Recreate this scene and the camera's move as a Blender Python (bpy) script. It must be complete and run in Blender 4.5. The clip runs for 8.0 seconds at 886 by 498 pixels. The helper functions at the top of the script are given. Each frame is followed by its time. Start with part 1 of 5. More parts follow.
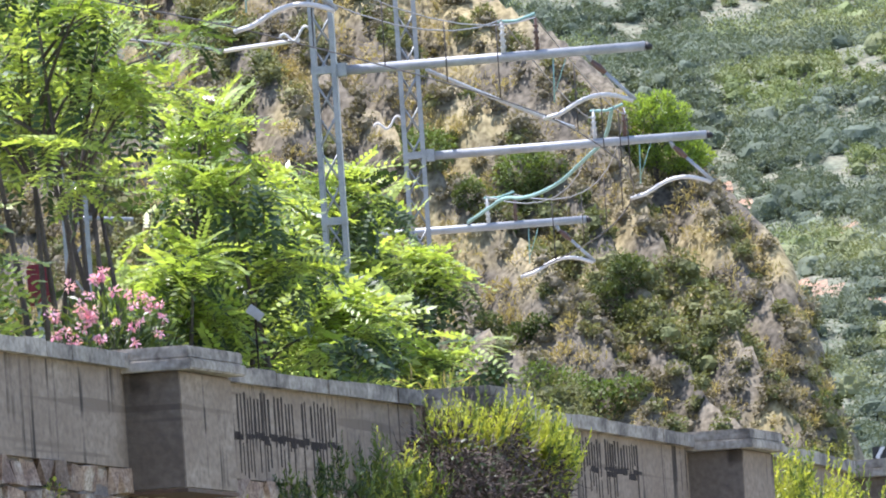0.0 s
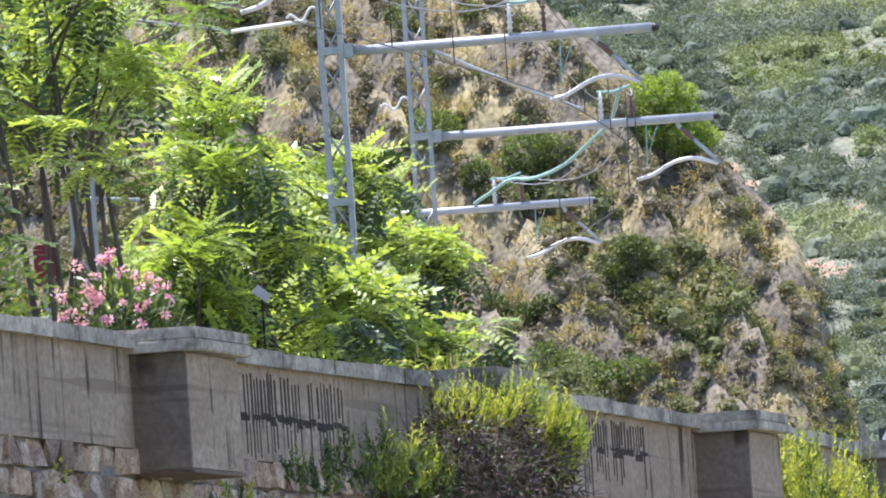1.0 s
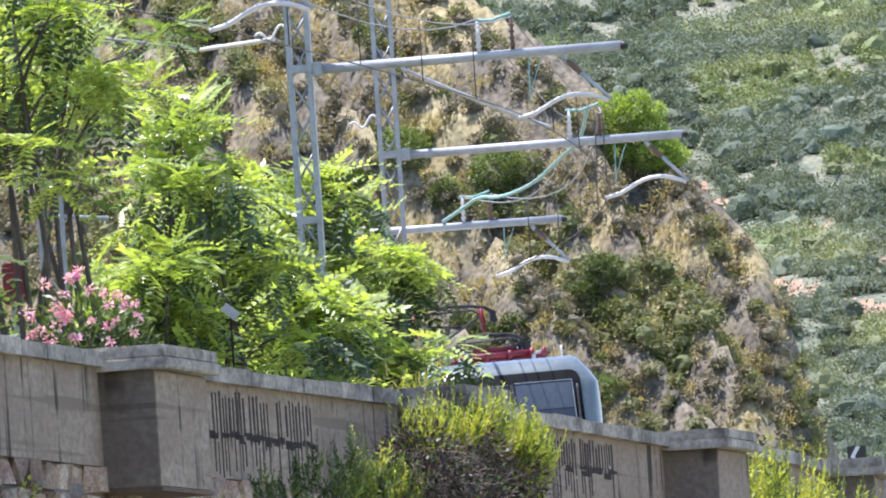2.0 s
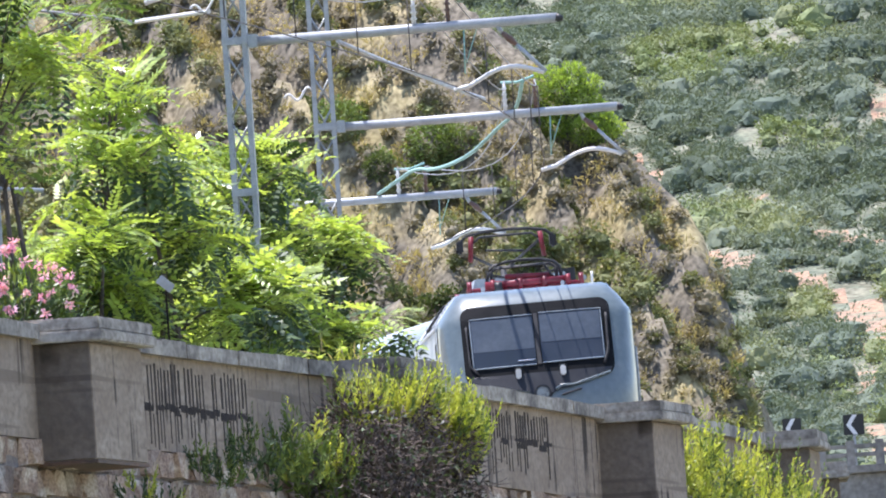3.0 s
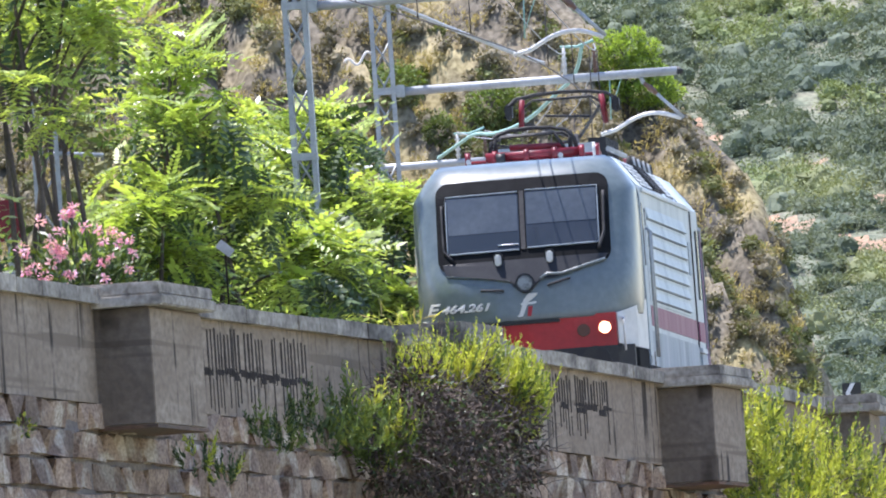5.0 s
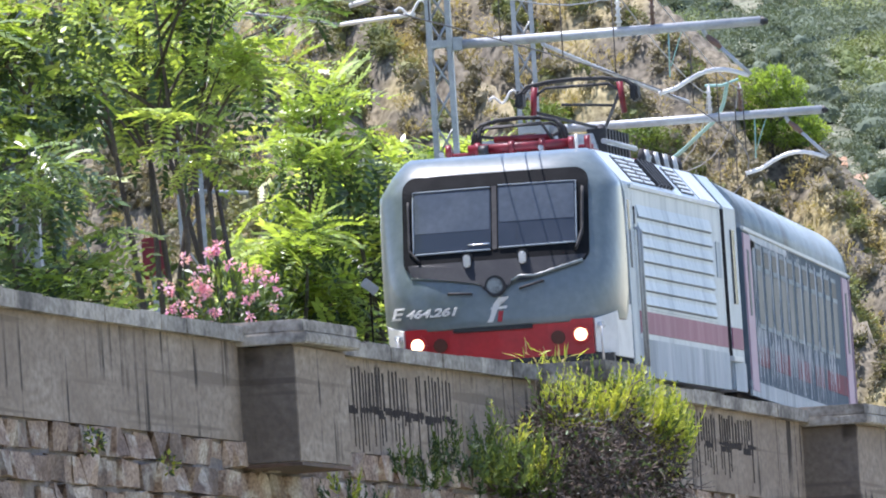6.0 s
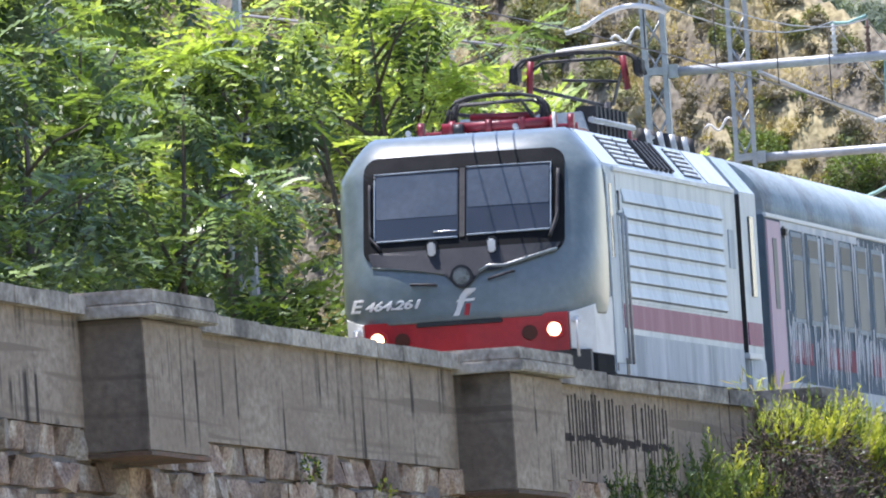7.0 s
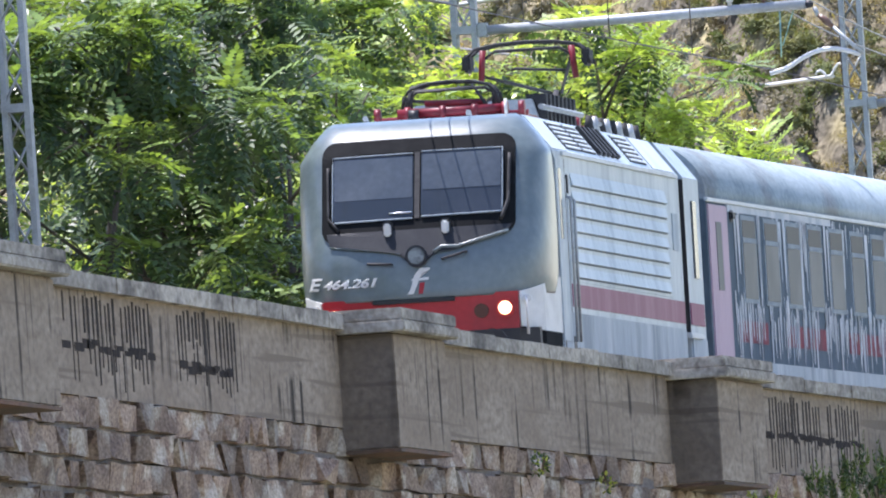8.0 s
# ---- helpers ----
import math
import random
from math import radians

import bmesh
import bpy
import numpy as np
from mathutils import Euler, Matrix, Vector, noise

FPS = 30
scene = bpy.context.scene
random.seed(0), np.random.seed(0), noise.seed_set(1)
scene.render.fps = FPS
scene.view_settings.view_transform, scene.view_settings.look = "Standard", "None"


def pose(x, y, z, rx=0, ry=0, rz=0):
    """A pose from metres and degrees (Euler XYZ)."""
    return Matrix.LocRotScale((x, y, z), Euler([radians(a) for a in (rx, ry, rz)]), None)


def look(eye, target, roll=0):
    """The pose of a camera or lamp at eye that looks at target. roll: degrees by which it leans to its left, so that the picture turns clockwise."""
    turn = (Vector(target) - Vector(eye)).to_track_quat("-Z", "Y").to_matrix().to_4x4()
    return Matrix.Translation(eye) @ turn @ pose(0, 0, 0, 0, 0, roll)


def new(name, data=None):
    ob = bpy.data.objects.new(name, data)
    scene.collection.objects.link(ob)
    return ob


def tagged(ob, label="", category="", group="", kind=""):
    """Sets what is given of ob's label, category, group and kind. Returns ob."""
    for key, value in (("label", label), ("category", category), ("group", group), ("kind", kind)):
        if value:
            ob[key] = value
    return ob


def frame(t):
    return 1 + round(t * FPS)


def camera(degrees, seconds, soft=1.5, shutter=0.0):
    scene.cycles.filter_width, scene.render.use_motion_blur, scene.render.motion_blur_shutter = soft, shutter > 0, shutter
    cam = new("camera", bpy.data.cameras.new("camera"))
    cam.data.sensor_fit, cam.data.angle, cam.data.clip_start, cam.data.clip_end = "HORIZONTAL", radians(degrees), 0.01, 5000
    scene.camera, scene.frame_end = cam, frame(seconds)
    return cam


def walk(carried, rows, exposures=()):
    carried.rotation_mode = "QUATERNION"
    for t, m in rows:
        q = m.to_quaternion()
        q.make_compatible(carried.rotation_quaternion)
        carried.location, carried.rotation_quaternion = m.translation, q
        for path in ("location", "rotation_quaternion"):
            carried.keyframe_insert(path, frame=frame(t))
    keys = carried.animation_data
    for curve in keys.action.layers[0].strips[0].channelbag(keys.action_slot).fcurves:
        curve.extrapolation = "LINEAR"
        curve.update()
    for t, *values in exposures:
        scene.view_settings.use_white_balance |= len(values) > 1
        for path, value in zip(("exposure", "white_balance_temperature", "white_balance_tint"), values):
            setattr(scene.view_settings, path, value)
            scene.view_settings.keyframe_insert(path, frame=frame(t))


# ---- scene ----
RZ = 7.15            # top of rail above the ground where the camera stands
EYE = Vector((0.0, 0.0, 1.6))

# ---- camera ----
cam = camera(2.2453, 8.0, soft=2.0)
# seconds, pan and tilt in radians, lean in degrees, metres the camera has drawn back
VIEW = [(0.0, .01091, .03046, 3.92, 0), (0.5, .01088, .02966, 3.80, 0), (1.0, .01056, .02964, 3.85, 0), (1.2, .01060, .02975, 3.85, 0),
        (2.3, .01283, .03040, 3.84, 0), (2.5, .01339, .03024, 3.84, 0), (3.0, .01478, .02893, 3.84, 0), (3.5, .01577, .02737, 3.75, 0),
        (4.0, .01547, .02646, 3.80, 0), (5.5, .00923, .02858, 3.82, 0), (6.0, .00576, .02966, 3.75, 0), (6.5, .00160, .03054, 3.83, 0),
        (7.0, -.00371, .03151, 3.81, 0), (7.2, -.0060, .03190, 3.75, .6), (7.3, -.0072, .03208, 3.72, 3.6), (7.4, -.0084, .03226, 3.70, 7.5),
        (7.5, -.00958, .03245, 3.70, 11.4), (7.6, -.0106, .03262, 3.72, 15.3), (7.7, -.0116, .03278, 3.75, 19.2), (7.8, -.0126, .03293, 3.78, 23.1),
        (7.9, -.0136, .03308, 3.81, 27.0), (8.0, -.01454, .03322, 3.84, 30.9)]
BACK = Vector((0.0157, -0.9993, -0.0225))


def camera_pose(pan, tilt, lean, back):
    eye = EYE + BACK * back
    tilt -= back * .0103 / 258
    way = Vector((math.sin(pan) * math.cos(tilt), math.cos(pan) * math.cos(tilt), math.sin(tilt)))
    return look(eye, eye + way * 300, -lean)


walk(cam, [(t, camera_pose(*v)) for t, *v in VIEW])

# ---- light ----
SUN = Vector((-0.25, 0.16, 1.0)).normalized()
world = bpy.data.worlds.new("world")
scene.world = world
world.use_nodes = True
wn = world.node_tree.nodes
sky = wn.new("ShaderNodeTexSky")
sky.sky_type, sky.sun_disc = "NISHITA", False
sky.sun_elevation, sky.sun_rotation = math.asin(SUN.z), math.atan2(SUN.x, SUN.y)
sky.dust_density = 0.6
wn["Background"].inputs["Strength"].default_value = 0.15
world.node_tree.links.new(sky.outputs[0], wn["Background"].inputs[0])
sun = new("sun", bpy.data.lights.new("sun", "SUN"))
sun.data.energy, sun.data.angle, sun.data.color = 4.8, radians(0.5), (1.0, 0.97, 0.91)
sun.matrix_world = look((0, 200, 120), Vector((0, 200, 120)) - SUN)
scene.view_settings.exposure = .93
scene.view_settings.use_white_balance = True
scene.view_settings.white_balance_temperature, scene.view_settings.white_balance_tint = 6100, 20


# ---- materials ----
def material(name, color, rough=0.7, metal=0.0, second=None, scale=4.0, stretch=(1, 1, 1), fine=0.12, bump=0.0, third=None,
             mix=(0.42, 0.62), third_scale=0.7, third_mix=(0.5, 0.65), random_island=0.0, random_object=0.0, spec=0.5, translucent=None, coat=0.0):
    """A procedural surface: two colours mixed by stretched noise, a third by larger stains, fine grain, bump."""
    m = bpy.data.materials.new(name)
    m.use_nodes = True
    nodes, links = m.node_tree.nodes, m.node_tree.links
    bsdf = nodes["Principled BSDF"]
    bsdf.inputs["Roughness"].default_value, bsdf.inputs["Metallic"].default_value = rough, metal
    bsdf.inputs["Specular IOR Level"].default_value = spec
    bsdf.inputs["Coat Weight"].default_value = coat
    co = nodes.new("ShaderNodeTexCoord")
    mp = nodes.new("ShaderNodeMapping")
    mp.inputs["Scale"].default_value = stretch
    links.new(co.outputs["Object"], mp.inputs["Vector"])

    def noise_tex(sc, detail=5.0):
        n = nodes.new("ShaderNodeTexNoise")
        n.inputs["Scale"].default_value, n.inputs["Detail"].default_value = sc, detail
        links.new(mp.outputs[0], n.inputs["Vector"])
        return n.outputs["Fac"]

    def mixed(fac, a, b, mode="MIX"):
        x = nodes.new("ShaderNodeMix")
        x.data_type, x.blend_type = "RGBA", mode
        for sock, val in ((x.inputs[0], fac), (x.inputs[6], a), (x.inputs[7], b)):
            if isinstance(val, (float, int)):
                sock.default_value = val
            elif isinstance(val, tuple):
                sock.default_value = (*val, 1)
            else:
                links.new(val, sock)
        return x.outputs[2]

    def ramp(fac, lo, hi):
        r = nodes.new("ShaderNodeMapRange")
        r.inputs["From Min"].default_value, r.inputs["From Max"].default_value = lo, hi
        links.new(fac, r.inputs["Value"])
        return r.outputs[0]

    base = tuple(color)
    if second:
        base = mixed(ramp(noise_tex(scale), *mix), base, tuple(second))
    if third:
        base = mixed(ramp(noise_tex(third_scale, 6.0), *third_mix), base, tuple(third))
    if fine:
        base = mixed(fine, base, mixed(ramp(noise_tex(scale * 9, 3.0), 0.3, 0.7), (0.0, 0.0, 0.0), (1.0, 1.0, 1.0)), "SOFT_LIGHT")
    if random_island or random_object:
        info = nodes.new("ShaderNodeNewGeometry" if random_island else "ShaderNodeObjectInfo")
        amount = random_island or random_object
        r = nodes.new("ShaderNodeMapRange")
        r.inputs["To Min"].default_value, r.inputs["To Max"].default_value = 1 - amount, 1 + amount
        links.new(info.outputs["Random Per Island" if random_island else "Random"], r.inputs["Value"])
        h = nodes.new("ShaderNodeHueSaturation")
        links.new(r.outputs[0], h.inputs["Value"])
        if isinstance(base, tuple):
            h.inputs["Color"].default_value = (*base, 1)
        else:
            links.new(base, h.inputs["Color"])
        base = h.outputs[0]
    if isinstance(base, tuple):
        bsdf.inputs["Base Color"].default_value = (*base, 1)
    else:
        links.new(base, bsdf.inputs["Base Color"])
    if bump:
        b = nodes.new("ShaderNodeBump")
        b.inputs["Strength"].default_value, b.inputs["Distance"].default_value = bump, 0.03
        links.new(noise_tex(scale * 3), b.inputs["Height"])
        links.new(b.outputs[0], bsdf.inputs["Normal"])
    if translucent:
        tr = nodes.new("ShaderNodeBsdfTranslucent")
        if isinstance(base, tuple):
            tr.inputs[0].default_value = (*base, 1)
        else:
            links.new(mixed(1.0, base, (1.5, 1.5, 0.6), "MULTIPLY"), tr.inputs[0])
        ms = nodes.new("ShaderNodeMixShader")
        ms.inputs[0].default_value = translucent
        links.new(bsdf.outputs[0], ms.inputs[1])
        links.new(tr.outputs[0], ms.inputs[2])
        links.new(ms.outputs[0], nodes["Material Output"].inputs["Surface"])
    return m


def stained_concrete(name, base, pale, stain, streak_at=(.535, .635)):
    """Old concrete: broad blotches, a few level pour lines, and dark drips that hang in clusters."""
    m = bpy.data.materials.new(name)
    m.use_nodes = True
    nodes, links = m.node_tree.nodes, m.node_tree.links
    bsdf = nodes["Principled BSDF"]
    bsdf.inputs["Roughness"].default_value, bsdf.inputs["Specular IOR Level"].default_value = .92, .2
    co = nodes.new("ShaderNodeTexCoord")

    def tex(stretch, sc, lo, hi, detail=5.0):
        mp = nodes.new("ShaderNodeMapping")
        mp.inputs["Scale"].default_value = stretch
        links.new(co.outputs["Object"], mp.inputs["Vector"])
        n = nodes.new("ShaderNodeTexNoise")
        n.inputs["Scale"].default_value, n.inputs["Detail"].default_value = sc, detail
        links.new(mp.outputs[0], n.inputs["Vector"])
        r = nodes.new("ShaderNodeMapRange")
        r.inputs["From Min"].default_value, r.inputs["From Max"].default_value = lo, hi
        links.new(n.outputs["Fac"], r.inputs["Value"])
        return r.outputs[0], n.outputs["Fac"]

    def mix(fac, a, b):
        x = nodes.new("ShaderNodeMix")
        x.data_type = "RGBA"
        links.new(fac, x.inputs[0])
        for sock, val in ((x.inputs[6], a), (x.inputs[7], b)):
            if isinstance(val, tuple):
                sock.default_value = (*val, 1)
            else:
                links.new(val, sock)
        return x.outputs[2]

    def times(a, b):
        x = nodes.new("ShaderNodeMath")
        x.operation = "MULTIPLY"
        links.new(a, x.inputs[0])
        links.new(b, x.inputs[1])
        return x.outputs[0]

    blotch, _ = tex((1, .2, 1), 1.6, .38, .66)
    grain, raw = tex((1, .25, 1), 14.0, .3, .75)
    drip, _ = tex((1, 1.4, .10), 2.4, *streak_at)
    cluster, _ = tex((.6, .16, .9), 1.5, .45, .56)
    level, _ = tex((.02, .012, 1.0), 9.0, .62, .68, 1.0)
    color = mix(blotch, base, pale)
    color = mix(grain, color, tuple(c * .72 for c in base))
    color = mix(level, color, tuple(c * .7 for c in base))
    color = mix(times(drip, cluster), color, stain)
    links.new(color, bsdf.inputs["Base Color"])
    b = nodes.new("ShaderNodeBump")
    b.inputs["Strength"].default_value, b.inputs["Distance"].default_value = .4, .03
    links.new(raw, b.inputs["Height"])
    links.new(b.outputs[0], bsdf.inputs["Normal"])
    return m


def lamp_material(name, color, strength):
    m = material(name, color, 0.2, fine=0)
    b = m.node_tree.nodes["Principled BSDF"]
    b.inputs["Emission Color"].default_value, b.inputs["Emission Strength"].default_value = (*color, 1), strength
    return m


CONCRETE = stained_concrete("concrete", (.325, .254, .192), (.44, .358, .28), (.045, .035, .028))
COPING = material("coping_concrete", (.41, .365, .305), .9, second=(.29, .255, .215), scale=1.6, stretch=(1, .3, 1), third=(.14, .12, .10), third_scale=2.0, fine=.5, bump=.5, random_object=.22)
# darker copy of the concrete: the shade on the box ends is in the colour
END_SHADE = stained_concrete("end_shade_concrete", (.20, .162, .130), (.25, .207, .168), (.07, .056, .045))
STONE = material("limestone", (.30, .212, .15), .92, second=(.165, .105, .075), scale=3.2, stretch=(1, .3, 1), third=(.41, .345, .275), third_scale=3.0, third_mix=(.52, .62), fine=.6, bump=1.0, random_object=.36)
STONE_FAR = material("limestone_joined", (.30, .212, .15), .92, second=(.165, .105, .075), scale=3.2, stretch=(1, .3, 1), third=(.41, .345, .275), third_scale=3.0, third_mix=(.52, .62), fine=.6, bump=1.0, random_island=.36)
MORTAR = material("dark_mortar", (.17, .14, .115), .95, second=(.23, .19, .16), scale=3, stretch=(1, .3, 1), fine=.3, bump=.4)
RUST = material("rust_black_steel", (.026, .020, .018), .9, second=(.045, .032, .027), scale=6, fine=.2, spec=.15)
BALLAST = material("ballast", (.22, .20, .18), .95, second=(.32, .29, .26), scale=9, fine=.5, bump=1.0)
RAIL = material("rail_steel", (.25, .17, .13), .5, .6, second=(.18, .11, .08), scale=5)
GALV = material("galvanised_steel", (.40, .42, .42), .5, .3, second=(.32, .34, .34), scale=5, fine=.2)
TUBE = material("grey_tube", (.44, .455, .455), .5, .2, second=(.37, .38, .385), scale=3, fine=.15)
GLASSY = material("brown_insulator", (.15, .085, .06), .3, fine=0)
PALE = material("pale_insulator", (.72, .70, .66), .3, fine=0)
WIRE = material("wire", (.30, .29, .28), .5, .4, fine=0)
WIRE_DARK = material("dark_wire", (.07, .06, .055), .6, .3, fine=0)
COPPER_GREEN = material("verdigris_wire", (.32, .52, .46), .7, .1, second=(.24, .42, .37), scale=8, fine=0)
BLACK = material("black_paint", (.012, .012, .014), .5, second=(.02, .02, .02), scale=5)
RUBBER = material("rubber", (.015, .015, .016), .7, second=(.03, .03, .03), scale=8)
CAB_GREY = material("cab_grey_paint", (.108, .140, .143), .30, second=(.128, .160, .163), scale=1.2, third=(.143, .174, .173), third_scale=2.2, fine=.12, coat=.5)
HOOD_BLACK = material("hood_black_paint", (.018, .020, .024), .5, second=(.028, .030, .033), scale=3, fine=.1, spec=.3)
SIDE_WHITE = material("side_pale_paint", (.43, .50, .54), .4, second=(.29, .36, .415), scale=2.2, stretch=(1, 1, .16), mix=(.48, .68), third=(.53, .59, .62), third_scale=1.0, fine=.3)
LOUVRE_SHADOW = material("louvre_shadow_grey", (.115, .14, .165), .7, second=(.16, .19, .215), scale=3, fine=.2, spec=.2)
ROOF_WHITE = material("roof_pale_paint", (.60, .64, .66), .42, second=(.52, .56, .58), scale=2, fine=.12)
SKIRT = material("skirt_grey_paint", (.30, .365, .42), .5, second=(.40, .46, .50), scale=2.4, stretch=(1, 1, .2), third=(.19, .24, .29), third_scale=1.5, fine=.2, spec=.3)
STRIPE = material("dusty_mauve_stripe", (.25, .066, .125), .5, second=(.31, .115, .175), scale=2.4, stretch=(1, 1, .2), fine=.15, spec=.25)
RED = material("signal_red_paint", (.42, .014, .018), .38, second=(.34, .013, .018), scale=2, fine=.12)
PANTO_RED = material("pantograph_red_paint", (.20, .012, .022), .42, second=(.13, .01, .016), scale=6, fine=.1)
WHITE = material("white_paint", (.72, .72, .68), .45, second=(.62, .62, .58), scale=3, fine=.1)
CHROME = material("bright_metal", (.75, .76, .77), .22, .9, fine=0)
GLASS = material("tinted_windscreen", (.028, .036, .046), .07, second=(.04, .048, .06), scale=1.0, fine=0, spec=.5)
BLIND = material("grey_sun_blind", (.068, .082, .098), .12, second=(.085, .10, .115), scale=1.5, fine=.1, spec=.5)
CASING = material("grey_roof_casing", (.33, .36, .37), .5, second=(.26, .285, .30), scale=3, fine=.2)
PANE = material("coach_window_glass", (.075, .09, .105), .4, second=(.12, .135, .15), scale=.8, fine=0, spec=.09)
COACH_SIDE = material("coach_slate_paint", (.085, .12, .15), .75, second=(.11, .145, .175), scale=1.2, stretch=(1, 1, .4), fine=.15, spec=.15)
COACH_ROOF = material("coach_pale_roof", (.36, .425, .45), .55, second=(.29, .35, .375), scale=1.5, stretch=(1, .5, 1), third=(.24, .26, .26), third_scale=.8, third_mix=(.55, .7), fine=.25, spec=.25)
COACH_DOOR = material("coach_rose_door", (.52, .38, .44), .55, second=(.44, .32, .38), scale=2, stretch=(1, 1, .3), fine=.12, spec=.2)
COACH_RED = material("coach_faded_red", (.24, .06, .075), .75, second=(.17, .075, .09), scale=1.6, stretch=(1, 1, .4), fine=.2, spec=.15)
GRAFFITI = material("chalky_white_paint", (.62, .64, .66), .7, second=(.45, .50, .54), scale=2, stretch=(1, 1, .3), fine=.3)
BARK = material("bark", (.085, .068, .055), .9, second=(.13, .108, .088), scale=8, stretch=(1, 1, .3), fine=.3, bump=.5)
TWIG = material("dry_twigs", (.14, .112, .095), .9, second=(.09, .07, .06), scale=6, fine=.2)
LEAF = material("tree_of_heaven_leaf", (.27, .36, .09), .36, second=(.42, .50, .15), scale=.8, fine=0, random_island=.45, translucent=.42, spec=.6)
# LEAF in a darker tone, with shade put into the colour
LEAF_SHADE = material("shade_tone_leaf", (.13, .205, .05), .36, second=(.21, .29, .08), scale=.8, fine=0, random_island=.45, translucent=.35, spec=.6)
LEAF_DARK = material("dark_shrub_and_shade_leaf", (.05, .088, .034), .45, second=(.085, .13, .048), scale=1.1, fine=0, random_island=.4, translucent=.22)
LEAF_LIME = material("lime_shrub_leaf", (.34, .385, .075), .5, second=(.45, .46, .11), scale=1.5, fine=0, random_island=.3, translucent=.42)
PETAL = material("oleander_petal", (.78, .40, .66), .6, second=(.88, .58, .78), scale=6, fine=0, random_island=.2, translucent=.3)
SCRUB = material("scrub_leaf", (.16, .185, .085), .85, second=(.22, .22, .11), scale=.35, fine=0, random_island=.3, translucent=.2, spec=.1)
SCRUB_DRY = material("dry_grass_tuft", (.43, .365, .20), .9, second=(.34, .29, .18), scale=.4, fine=0, random_island=.2, translucent=.25, spec=.1)
SCRUB_BROWN = material("brown_brush", (.25, .222, .155), .9, second=(.188, .168, .118), scale=.4, fine=0, random_island=.25, translucent=.15, spec=.1)
# far maquis greens lean blue: distance haze is mixed into the colour
MAQUIS = material("hazy_maquis_leaf", (.160, .195, .148), .95, second=(.205, .235, .165), scale=.09, fine=0, random_island=.16, translucent=.15, spec=.05)
PALE_TWIG = material("bleached_twigs", (.34, .29, .25), .9, second=(.26, .21, .18), scale=6, fine=.2)
TWIGGY = material("grey_sprig", (.115, .09, .075), .9, second=(.075, .058, .048), scale=1.2, fine=0, random_island=.35, spec=.1)
MAQUIS_DEEP = material("maquis_deep_leaf", (.128, .160, .118), .95, second=(.16, .187, .13), scale=.09, fine=0, random_island=.16, translucent=.15, spec=.05)
MAQUIS_LIGHT = material("maquis_light_leaf", (.22, .265, .125), .95, second=(.265, .285, .16), scale=.09, fine=0, random_island=.16, translucent=.15, spec=.05)
SCRUB_GREEN = material("hill_shrub_leaf", (.085, .115, .045), .85, second=(.125, .15, .065), scale=.5, fine=0, random_island=.3, translucent=.2, spec=.1)
LEAF_MID = material("fresh_shrub_and_shade_leaf", (.12, .175, .045), .7, second=(.16, .21, .06), scale=.6, fine=0, random_island=.35, translucent=.25)
COACH_FRAME = material("coach_window_frame", (.27, .32, .355), .6, second=(.21, .255, .29), scale=3, fine=.1, spec=.2)
LAMP_GLASS = material("lamp_glass", (.20, .205, .20), .12, .3, second=(.10, .10, .095), scale=14, fine=0)
SURROUND = material("surround_black", (.008, .009, .010), .75, second=(.012, .013, .014), scale=4, fine=.1, spec=.08)
RUST_STAIN = material("rust_stained_concrete", (.17, .085, .05), .9, second=(.11, .075, .055), scale=1.5, stretch=(1, .4, 1), fine=.3)
PINE = material("pine_needles", (.24, .34, .065), .7, second=(.33, .42, .09), scale=.8, fine=0, random_island=.3, translucent=.4)
SLOPE = material("dry_slope_earth", (.165, .143, .10), .95, second=(.115, .102, .078), scale=.5, third=(.31, .26, .13), third_scale=.22, third_mix=(.48, .62), fine=.7, bump=1.0)
FAR_SLOPE = material("far_hillside_earth", (.155, .168, .112), .95, second=(.20, .195, .135), scale=.2, third=(.125, .15, .10), third_scale=.6, fine=.6)
BARE_EARTH = material("bare_orange_earth", (.37, .225, .14), .95, second=(.29, .20, .135), scale=.3, third=(.21, .20, .13), third_scale=.7, third_mix=(.52, .64), fine=.5)
GROUND = material("dry_ground", (.17, .165, .10), .95, second=(.11, .125, .06), scale=.15, third=(.22, .19, .13), third_scale=.05, fine=.4, bump=.4)
ROADSTUFF = material("road_concrete", (.29, .275, .25), .9, second=(.22, .205, .185), scale=.8, third=(.13, .12, .11), third_scale=.5, fine=.4, bump=.4)
SIGN_BLACK = material("sign_black", (.012, .012, .014), .4, fine=0)
SIGN_WHITE = material("sign_white", (.72, .72, .72), .4, fine=0)


# ---- mesh helpers ----
def mesh_object(name, verts, faces, mat, parent=None, label="", smooth=False):
    me = bpy.data.meshes.new(name)
    me.from_pydata([tuple(v) for v in verts], [], [tuple(f) for f in faces])
    me.materials.append(mat)
    if smooth:
        me.polygons.foreach_set("use_smooth", [len(f) <= 4 for f in faces])
    ob = new(name, me)
    if parent:
        ob.parent = parent
    return tagged(ob, label)


